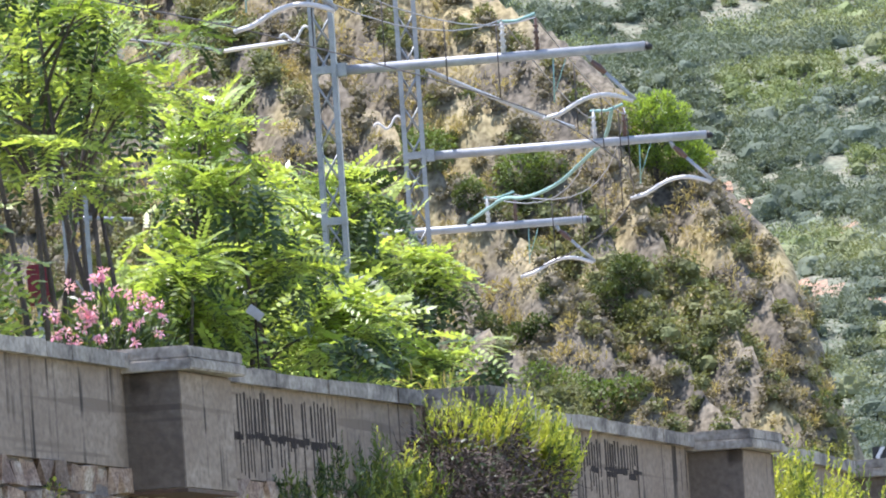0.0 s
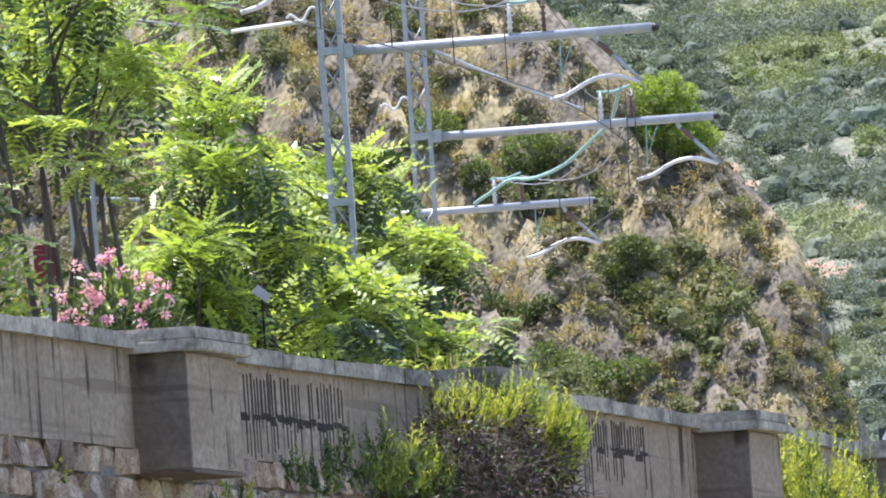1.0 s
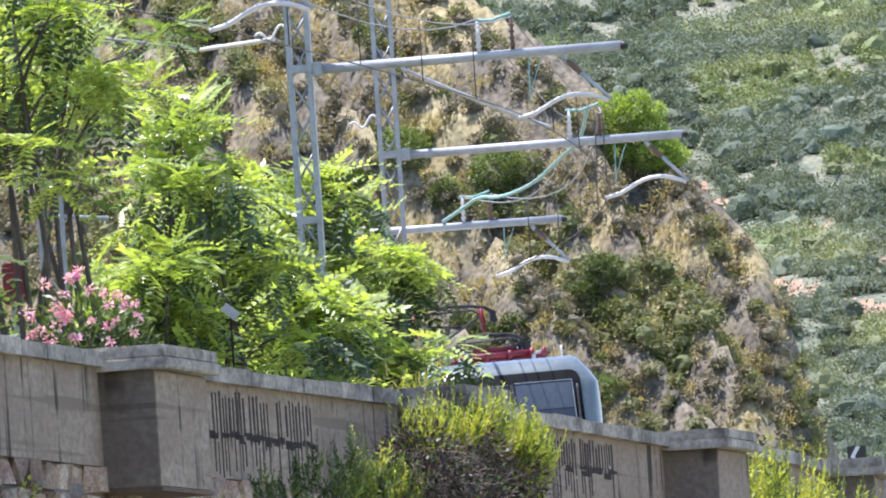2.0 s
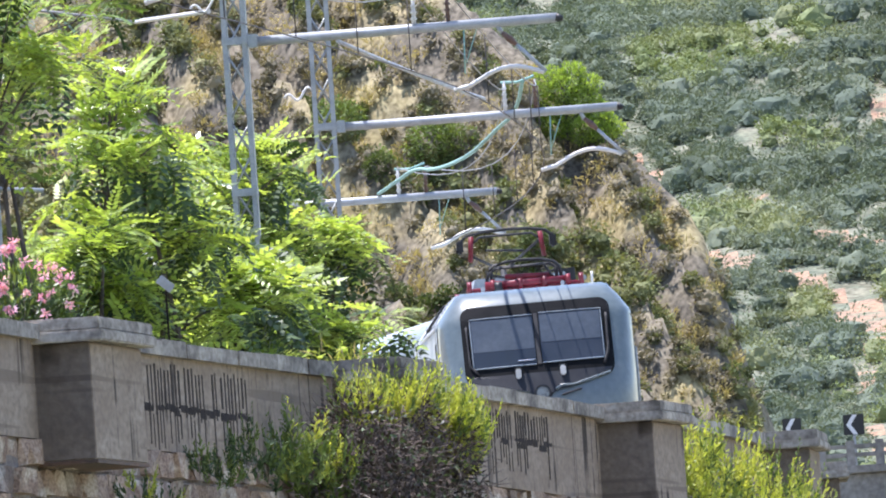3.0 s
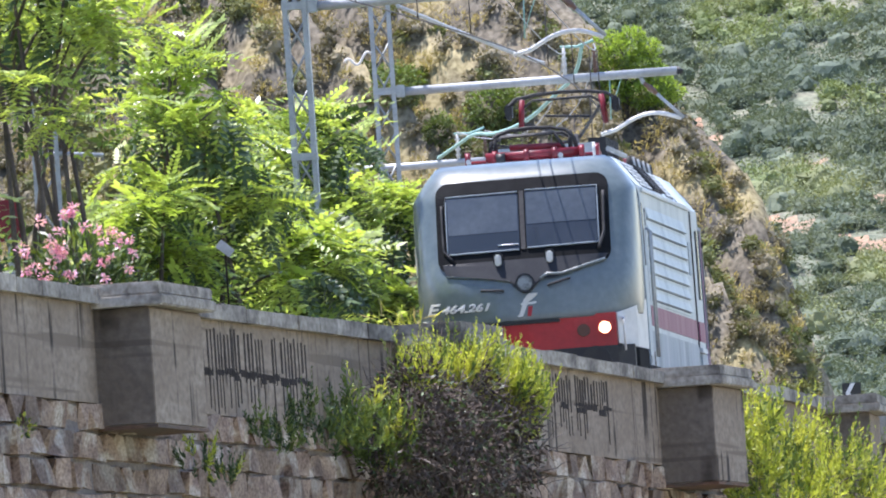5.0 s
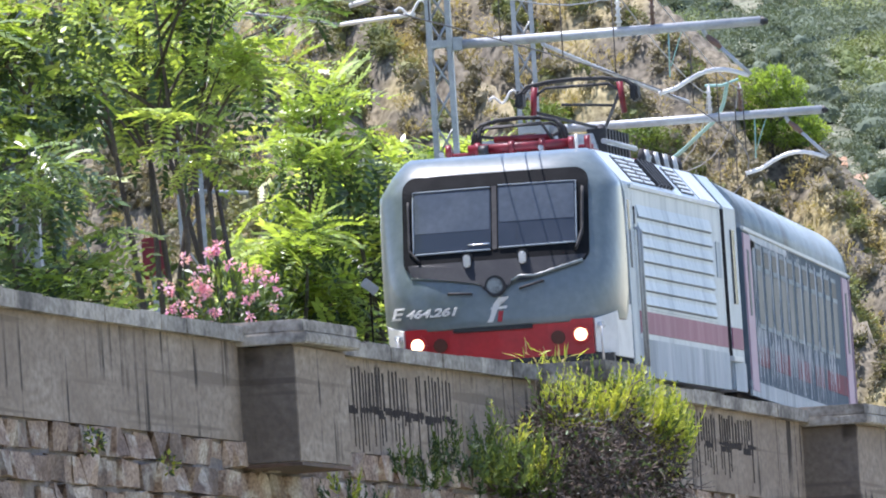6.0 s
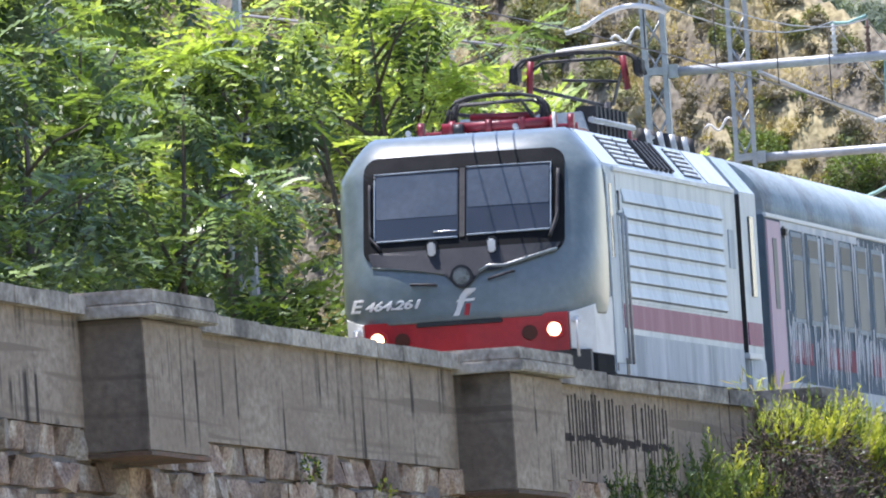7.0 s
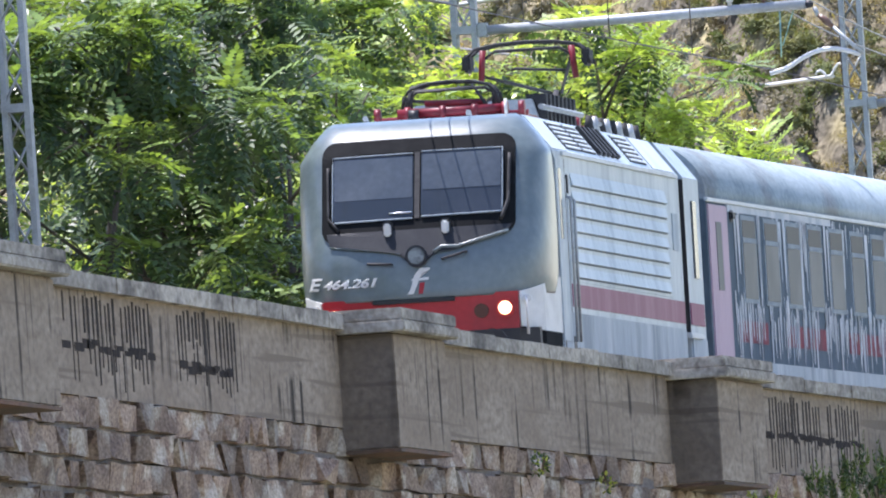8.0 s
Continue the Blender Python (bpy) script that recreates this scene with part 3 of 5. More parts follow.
# ---- plants ----
def rot_matrices(rng, n, yaw, pitch, roll):
    cy, sy, cp, sp, cr, sr = np.cos(yaw), np.sin(yaw), np.cos(pitch), np.sin(pitch), np.cos(roll), np.sin(roll)
    R = np.empty((n, 3, 3))
    R[:, 0, 0], R[:, 0, 1], R[:, 0, 2] = cy * cp, cy * sp * sr - sy * cr, cy * sp * cr + sy * sr
    R[:, 1, 0], R[:, 1, 1], R[:, 1, 2] = sy * cp, sy * sp * sr + cy * cr, sy * sp * cr - cy * sr
    R[:, 2, 0], R[:, 2, 1], R[:, 2, 2] = -sp, cp * sr, cp * cr
    return R


def frond_template(pairs, length, leaf, width, droop):
    """A feathered leaf along +x: pairs of narrow pointed leaflets."""
    quads = []
    for i in range(pairs):
        u = (i + 1) / pairs
        x, z = u * length, -droop * u * u
        size = leaf * (1 - .35 * abs(u - .5) * 2)
        for sgn in (-1, 1):
            a = sgn * 1.15
            dx, dy = math.cos(a), math.sin(a)
            px, py = -dy, dx
            quads.append([(x, 0, z), (x + dx * size * .45 + px * width, dy * size * .45 + py * width, z - .01), (x + dx * size, dy * size, z - size * .25),
                          (x + dx * size * .45 - px * width, dy * size * .45 - py * width, z - .01)])
    x, z = length, -droop
    quads.append([(x, 0, z), (x + leaf * .45, width, z - .02), (x + leaf, 0, z - .04), (x + leaf * .45, -width, z - .02)])
    return np.array(quads).reshape(-1, 3)


def fronds(rng, centres, out, template, tilt=(-.5, .5)):
    """Copies of the template at the centres, pointing roughly outward."""
    n = len(centres)
    yaw = np.arctan2(out[:, 1], out[:, 0]) + rng.normal(0, .7, n)
    pitch = rng.uniform(tilt[0], tilt[1], n) - np.arctan2(out[:, 2], np.hypot(out[:, 0], out[:, 1])) * .6
    R = rot_matrices(rng, n, yaw, pitch, rng.normal(0, .5, n))
    sc = rng.uniform(.65, 1.15, n)
    return np.einsum("nij,kj->nki", R, template) * sc[:, None, None] + centres[:, None, :]


def clump_points(rng, blobs, n):
    """Points in the outer shells of a set of overlapping blobs (centre, radii), with the way outward."""
    vol = np.array([r[0] * r[1] * r[2] for c, r in blobs]) ** .7
    pick = rng.choice(len(blobs), n, p=vol / vol.sum())
    d = rng.normal(size=(n, 3))
    d /= np.linalg.norm(d, axis=1)[:, None]
    rad = rng.uniform(.25, 1, n) ** .5
    C, R = np.array([b[0] for b in blobs]), np.array([b[1] for b in blobs])
    return C[pick] + d * R[pick] * rad[:, None], d


def rosettes(rng, centres, k, template):
    """Whorls of k feathered leaves that spread from each centre and droop."""
    n = len(centres)
    turn = rng.uniform(0, math.tau, n)[:, None] + np.arange(k)[None, :] * math.tau / k + rng.normal(0, .3, (n, k))
    lift = rng.normal(-.05, .25, n)[:, None] + rng.normal(-.15, .35, (n, k))
    R = rot_matrices(rng, n * k, turn.ravel(), lift.ravel(), rng.normal(0, .3, n * k))
    sc = (rng.uniform(.7, 1.15, n)[:, None] * rng.uniform(.75, 1.1, (n, k))).ravel()
    at = np.repeat(centres, k, axis=0)
    return np.einsum("nij,kj->nki", R, template) * sc[:, None, None] + at[:, None, :]


def build_tree(Y, off, height, radius, seed, n=900, low=.8, leaf=LEAF, name="tree_of_heaven", label="young tree of heaven with feathered bright green leaves"):
    rng = np.random.default_rng(seed)
    x, y, h = on_line(s_at(Y), off)
    base = np.array([x, y, RZ - .35])
    tree = thing(name, label, "tree", group="trees along the railway")
    runs, blobs = [], []
    for k in range(3 if radius > 1 else 2):
        foot = base + [rng.normal(0, .15), rng.normal(0, .15), 0]
        top = base + [rng.normal(0, radius * .35), rng.normal(0, .4), height * rng.uniform(.72, .9)]
        mid = (foot + top) / 2 + [rng.normal(0, .12), 0, 0]
        runs.append(([foot, mid, top], [.055, .042, .018]))
        blobs.append((top, (radius * .38, radius * .38, height * .09)))
        for i in range(6):
            u = rng.uniform(max(.12, low / height), .95)
            p = foot + (top - foot) * u
            a = rng.uniform(0, math.tau)
            reach = radius * rng.uniform(.35, 1.0) * (1.15 - .5 * abs(u - .5))
            q = p + np.array([math.cos(a) * reach, math.sin(a) * reach, height * rng.uniform(.05, .18)])
            runs.append(([p, (p + q) / 2 + [0, 0, .12], q], [.026, .018, .008]))
            r = radius * rng.uniform(.22, .46)
            blobs.append((q, (r, r, r * .7)))
    if low < 1.5:
        for i in range(4):
            q = base + [rng.normal(0, radius * .45), rng.normal(0, radius * .45), low + rng.uniform(0, 1.0)]
            r = radius * rng.uniform(.3, .45)
            blobs.append((q, (r, r, r)))
    tubes("trunk", runs, BARK, tree, "slim grey-brown stems", sides=6)
    shade = Y < 245
    pts, out = clump_points(rng, blobs, int(n * (.95 if shade else 1)))
    quads_object("crown", rosettes(rng, pts[:len(pts) // 7], 7, frond_template(8, .60, .17, .036, .27)), leaf, tree)
    # shade inside the crown is put in with the dark leaf colour
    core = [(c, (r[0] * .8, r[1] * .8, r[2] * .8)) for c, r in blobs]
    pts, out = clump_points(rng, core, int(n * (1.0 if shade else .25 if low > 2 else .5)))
    quads_object("inner_crown", fronds(rng, pts - np.array([0, 0, .15]), out, frond_template(7, .5, .18, .036, .3), (0, 1.0)), LEAF_DARK, tree, "inner leaves coloured darker for shade")
    return tree


def leaf_cloud(rng, blobs, n, size, lift=0.0, slim=.28):
    """Small pointed leaves scattered through blobs."""
    pts, out = clump_points(rng, blobs, n)
    t = np.array([(0, 0, 0), (.5, slim, 0), (1, 0, -.1), (.5, -slim, 0)]) * size
    v = out.copy()
    v[:, 2] += lift
    return fronds(rng, pts, v, t, (-.9, .9))


def build_bush(name, label, blobs, mats, n, size, seed, category="bush", lift=0.0, twigs=True, group="", slim=.28):
    """A shrub of twigs and small leaves; mats: (material, share, part name)."""
    rng = np.random.default_rng(seed)
    bush = thing(name, label, category, group=group)
    if twigs:
        runs = []
        c0 = np.mean([b[0] for b in blobs], axis=0)
        root = c0 - [0, 0, max(b[1][2] for b in blobs)]
        for c, r in blobs:
            for k in range(9):
                d = rng.normal(size=3)
                d /= np.linalg.norm(d)
                q = np.array(c) + d * np.array(r) * rng.uniform(.6, 1.0)
                runs.append(([root, (root + q) / 2 + rng.normal(0, .08, 3), q], [.016, .010, .005]))
        tubes("branchwork", runs, TWIG, bush, "dry grey-brown twigs", sides=4)
    for mat, share, pname in mats:
        tagged(quads_object(pname, leaf_cloud(rng, blobs, int(n * share), size, lift, slim), mat, bush), kind="stuff")
    return bush


def plume_leaves(rng, blobs, stems, length, leaf, slim, lean=.5):
    """Upright curving sprigs: narrow leaves set closely along stems that rise from the blobs."""
    pts, out = clump_points(rng, blobs, stems)
    per = 22
    u = np.linspace(.05, 1, per)
    L = length * rng.uniform(.6, 1.25, stems)
    side = out * lean + rng.normal(0, .18, (stems, 3))
    side[:, 2] = np.abs(side[:, 2]) * .3
    a = side * L[:, None]
    up = np.zeros((stems, 3))
    up[:, 2] = L
    P = pts[:, None, :] + a[:, None, :] * (u * (1.3 - .4 * u))[None, :, None] + up[:, None, :] * (u ** 1.3)[None, :, None]
    T = a[:, None, :] * (1.3 - .8 * u)[None, :, None] + up[:, None, :] * (1.3 * u ** .3)[None, :, None]
    T /= np.linalg.norm(T, axis=2)[:, :, None]
    P, T = P.reshape(-1, 3), T.reshape(-1, 3)
    d = T * 1.0 + rng.normal(0, .45, T.shape)
    t = np.array([(0, 0, 0), (.5, slim, 0), (1, 0, 0), (.5, -slim, 0)]) * leaf
    n = len(P)
    R = rot_matrices(rng, n, np.arctan2(d[:, 1], d[:, 0]), -np.arctan2(d[:, 2], np.hypot(d[:, 0], d[:, 1])), rng.uniform(-1.5, 1.5, n))
    sc = np.tile(1.1 - .6 * u, stems) * rng.uniform(.7, 1.2, n)
    return np.einsum("nij,kj->nki", R, t) * sc[:, None, None] + P[:, None, :]


def plume_bush(name, label, blobs, mats, stems, length, seed, leaf=.085, slim=.16, lean=.5):
    """A shrub of upright feathery sprigs; mats: (material, share, part name)."""
    rng = np.random.default_rng(seed)
    bush = thing(name, label, "bush")
    for mat, share, pname in mats:
        tagged(quads_object(pname, plume_leaves(rng, blobs, int(stems * share), length, leaf, slim, lean), mat, bush), kind="stuff")
    return bush


def twig_tangle(bush, blobs, n, seed, mat=TWIG, thick=.007):
    """A thicket of thin crooked dead twigs under a shrub."""
    rng = np.random.default_rng(seed)
    pts, out = clump_points(rng, blobs, n)
    runs = []
    for p, o in zip(pts, out):
        d = o * .5 + rng.normal(0, .6, 3) + [0, 0, .3]
        run = [p]
        for k in range(4):
            d = d + rng.normal(0, .45, 3)
            run.append(run[-1] + d / np.linalg.norm(d) * rng.uniform(.06, .14))
        runs.append((run, [thick, thick, thick * .8, thick * .6, thick * .4]))
    tagged(tubes("deadwood", runs, mat, bush, "tangled grey-brown dead twigs", sides=3), kind="stuff")


def wall_point(Y, out, dz):
    p, d, n, z = wall_frame(Y)
    q = p + n * out
    return np.array([q.x, q.y, z + dz])


# ---- the train ----
HW = 1.48


def nose(z):
    """How far back the front of the cab lies at a height, and its half width there."""
    y = float(np.interp(z, [.9, 1.5, 1.62, 2.1, 2.5, 3.33, 3.55, 3.68, 3.74], [.0, -.10, -.14, -.10, .10, .50, .66, .86, 1.12]))
    w = float(np.interp(z, [.9, 1.55, 1.75, 2.3, 3.0, 3.28, 3.5, 3.68, 3.74], [1.44, 1.45, 1.475, 1.485, 1.485, 1.47, 1.33, 1.17, 1.08]))
    return y, w


def shell(a, z, out=0.0):
    """The cab's skin at a sideways place and height."""
    yf, w = nose(z)
    q = max(0.0, 1 - min(1, abs(a) / w) ** 3.6) ** (1 / 3.6)
    return Vector((a, 1.25 - (1.25 - yf) * q - out, z))


def cab_shell(loco):
    zs = [1.60, 1.63, 1.70, 1.85, 2.0, 2.15, 2.3, 2.5, 2.7, 2.9, 3.1, 3.22, 3.28, 3.36, 3.44, 3.52, 3.58, 3.63, 3.67, 3.70, 3.72, 3.735]
    fi = [radians(-90 + 180 * i / 48) for i in range(49)]
    rows = []
    for z in zs:
        yf, w = nose(z)
        rows.append([(math.copysign(abs(math.sin(f)) ** (2 / 3.6), math.sin(f)) * w, 1.25 - (1.25 - yf) * abs(math.cos(f)) ** (2 / 3.6), z) for f in fi])
    V = [v for r in rows for v in r]
    n = len(fi)
    F = [(j * n + i, j * n + i + 1, (j + 1) * n + i + 1, (j + 1) * n + i) for j in range(len(zs) - 1) for i in range(n - 1)]
    F.append(tuple(range((len(zs) - 1) * n, len(zs) * n)))
    F.append(tuple(range(n))[::-1])
    mesh_object("cab_front", V, F, CAB_GREY, loco, "rounded dark grey cab front", smooth=True)


def rounded(x0, x1, z0, z1, r, n=6):
    out = []
    for cx, cz, a0 in ((x1 - r, z1 - r, 0), (x0 + r, z1 - r, 90), (x0 + r, z0 + r, 180), (x1 - r, z0 + r, 270)):
        out += [(cx + r * math.cos(radians(a0 + 90 * k / n)), cz + r * math.sin(radians(a0 + 90 * k / n))) for k in range(n + 1)]
    return out


def shell_patch(name, outline, out, mat, parent, label="", rings=16, thick=.03):
    """A panel laid on the cab's skin, with its own edge."""
    dense = []
    for (ax, az), (bx, bz) in zip(outline, outline[1:] + outline[:1]):
        k = max(1, int(math.hypot(bx - ax, bz - az) / .06))
        dense += [(ax + (bx - ax) * i / k, az + (bz - az) * i / k) for i in range(k)]
    cx, cz = sum(p[0] for p in dense) / len(dense), sum(p[1] for p in dense) / len(dense)
    n = len(dense)
    V = [shell(x, z, out - thick) for x, z in dense]
    for r in range(rings):
        f = 1 - r / rings
        V += [shell(cx + (x - cx) * f, cz + (z - cz) * f, out) for x, z in dense]
    V.append(shell(cx, cz, out))
    F = []
    for r in range(rings):
        for i in range(n):
            j = (i + 1) % n
            F.append((r * n + i, r * n + j, (r + 1) * n + j, (r + 1) * n + i))
    F += [(rings * n + i, rings * n + (i + 1) % n, len(V) - 1) for i in range(n)]
    return mesh_object(name, V, F, mat, parent, label)


def shell_bar(name, pts, out, r, mat, parent, label="", sides=6):
    run = []
    for (ax, az), (bx, bz) in zip(pts, pts[1:]):
        k = max(1, int(math.hypot(bx - ax, bz - az) / .07))
        run += [shell(ax + (bx - ax) * i / k, az + (bz - az) * i / k, out) for i in range(k)]
    run.append(shell(*pts[-1], out))
    return tubes(name, [(run, r)], mat, parent, label, sides)


def prism(name, outline, y0, y1, mat, parent, label="", smooth=False):
    """A bar of the given x-z outline from y0 to y1."""
    n = len(outline)
    V = [(x, y0, z) for x, z in outline] + [(x, y1, z) for x, z in outline]
    F = [(i, (i + 1) % n, n + (i + 1) % n, n + i) for i in range(n)] + [tuple(range(n))[::-1], tuple(range(n, 2 * n))]
    return mesh_object(name, V, F, mat, parent, label, smooth)


def letters(text, size, x, z, mat, parent, name, out=.012, shear=.3, wide=1.5):
    cu = bpy.data.curves.new(name, "FONT")
    cu.body, cu.size, cu.extrude, cu.shear, cu.bevel_depth = text, size, .004, shear, .005
    tmp = bpy.data.objects.new(name, cu)
    scene.collection.objects.link(tmp)
    me = bpy.data.meshes.new_from_object(tmp)
    bpy.data.objects.remove(tmp)
    for v in me.vertices:
        a, h = x + v.co.x * wide, z + v.co.y
        v.co = shell(a, h, out + v.co.z)
    me.materials.clear()
    me.materials.append(mat)
    ob = new(name, me)
    ob.parent = parent
    return ob


def louvre_box(parent, y0, y1, z0, z1, n, name="louvre"):
    """Sloping slats proud of the side; each is a piece."""
    for i in range(n):
        z = z1 - (z1 - z0) * (i + .5) / n
        if z < 1.78:
            continue
        V = [(HW + .002, y0, z + .085), (HW + .036, y0, z - .058), (HW + .036, y0, z - .066), (HW + .002, y0, z - .070)]
        V += [(a, y1, c) for a, b, c in V]
        F = [(0, 1, 5, 4), (1, 2, 6, 5), (2, 3, 7, 6), (0, 3, 2, 1), (4, 5, 6, 7)]
        mesh_object(name, V, F, SIDE_WHITE, parent)
        # the slat's shadow line, put in as a dark strip
        part("louvre_gap", boxed(HW - .01, HW + .013, y0, y1, z - .086, z - .069), LOUVRE_SHADOW, parent, "dark strip for the shadow line under the louvre")


def pantograph(loco, y, up, name):
    """The collector on the roof: red base frame, arms, knee and the bow on top."""
    pan = new(name)
    pan.parent = loco
    pan.location = (0, y, -.20)
    tagged(pan, "raised collector with a black bow on red arms" if up else "folded collector on a red base frame")
    for x in (-.82, .82):
        part("side_rail", boxed(x - .035, x + .035, -.75, .75, 3.97, 4.03, bevel=.012), PANTO_RED, pan)
    for yy in (-.7, .0, .7):
        part("cross_rail", boxed(-.86, .86, yy - .03, yy + .03, 3.97, 4.02, bevel=.01), PANTO_RED, pan)
    tubes("spring_tube", [([(-.62, -.72, 4.09), (.62, -.72, 4.09)], .06)], PANTO_RED, pan, sides=10)
    tubes("damper_tube", [([(-.3, -.62, 4.20), (.42, -.62, 4.18)], .045)], PANTO_RED, pan, sides=10)
    tubes("shaft", [([(-.9, -.45, 4.03), (.9, -.45, 4.03)], .04)], PANTO_RED, pan, sides=10)
    for x in (-.86, -.5, -.08, .3, .66, .86):
        tubes("flange", [([(x - .035, -.72, 4.08), (x + .035, -.72, 4.08)], .09)], PANTO_RED, pan, sides=12)
    tubes("motor", [([(-.48, -.78, 4.05), (-.36, -.78, 4.05)], .085)], BLACK, pan, "black drive drum", sides=14)
    tubes("hose", [([(-.5, -.7, 4.1), (-.4, -.7, 4.34), (.3, -.7, 4.36), (.45, -.7, 4.12)], .022)], RUBBER, pan)
    for x in (-.85, -.4, .4, .85):
        tubes("foot_insulator", [([(x, -.6, 3.90), (x, -.6, 3.99)], [.08, .06])], WHITE, pan, sides=10)
    if up:
        knee, head = (2.6, 4.60), (.05, 5.05)
        tubes("lower_arm", [([(0, 1.7, 4.05), (0, knee[0], knee[1])], .05)], RUBBER, pan)
        tubes("upper_arm", [([(-.06, knee[0], knee[1]), (-.54, head[0], head[1] - .3)], .022)], RUBBER, pan)
        tubes("upper_arm", [([(.06, knee[0], knee[1]), (.54, head[0], head[1] - .1)], .022)], RUBBER, pan)
        tubes("arm_brace", [([(-.3, .9, 4.86), (.3, 1.3, 4.82)], .018)], RUBBER, pan)
        z0 = head[1]
    else:
        tubes("folded_arm", [([(0, -.4, 4.10), (0, 1.1, 4.16)], .045)], PANTO_RED, pan)
        tubes("folded_rod", [([(-.1, 1.1, 4.2), (-.5, -.2, 4.26)], .022), ([(.1, 1.1, 4.2), (.5, -.2, 4.26)], .022)], RUBBER, pan)
        z0 = 4.36
    yb = .05 if up else -.45
    wide = 1.0 if up else .74
    for dy in (-.16, .16):
        bow = [(a * wide, b) for a, b in ((-.78, -.22), (-.74, -.07), (-.62, .03), (-.36, .075), (0, .09), (.36, .075), (.62, .03), (.74, -.07), (.78, -.22))]
        tubes("bow", [([(x, yb + dy, z0 + z) for x, z in bow], .024)], RUBBER, pan, "black collector bow", sides=6)
    tubes("inner_bow", [([(-.55, yb, z0 - .10), (-.40, yb, z0 + .0), (.40, yb, z0 + .0), (.55, yb, z0 - .10)], .02)], RUBBER, pan)
    if up:
        for sx in (-1, 1):
            tubes("bow_strut", [([(sx * .58, yb, z0 - .38), (sx * .54, yb, z0 + .02)], .04)], PANTO_RED, pan)
            part("bow_horn", boxed(sx * .73 - .05, sx * .73 + .05, yb - .2, yb + .2, z0 - .24, z0 - .02, bevel=.03), RUBBER, pan)
    else:
        for sx in (-.5, .5):
            tubes("bow_strut", [([(sx, yb, 4.08), (sx, yb, z0 + .02)], .03)], RUBBER, pan)


def build_bogie(parent, y):
    bogie = new("bogie")
    bogie.parent = parent
    tagged(bogie, "dark dusty four-wheel bogie")
    bm = bmesh.new()
    for x in (-1.05, 1.05):
        box(bm, x - .09, x + .09, y - 1.8, y + 1.8, .45, .75, bevel=.03)
        box(bm, x - .12, x + .12, y - .5, y + .5, .35, .85, bevel=.03)
    box(bm, -1.0, 1.0, y - .3, y + .3, .45, .7)
    part("bogie_frame", bm, RUBBER, bogie)
    for yy in (y - 1.3, y + 1.3):
        for x in (-.75, .75):
            tubes("wheel", [([(x - .07, yy, .55), (x + .07, yy, .55)], .55)], RAIL, bogie, sides=24)
        tubes("axle", [([(-.75, yy, .55), (.75, yy, .55)], .08)], RAIL, bogie)


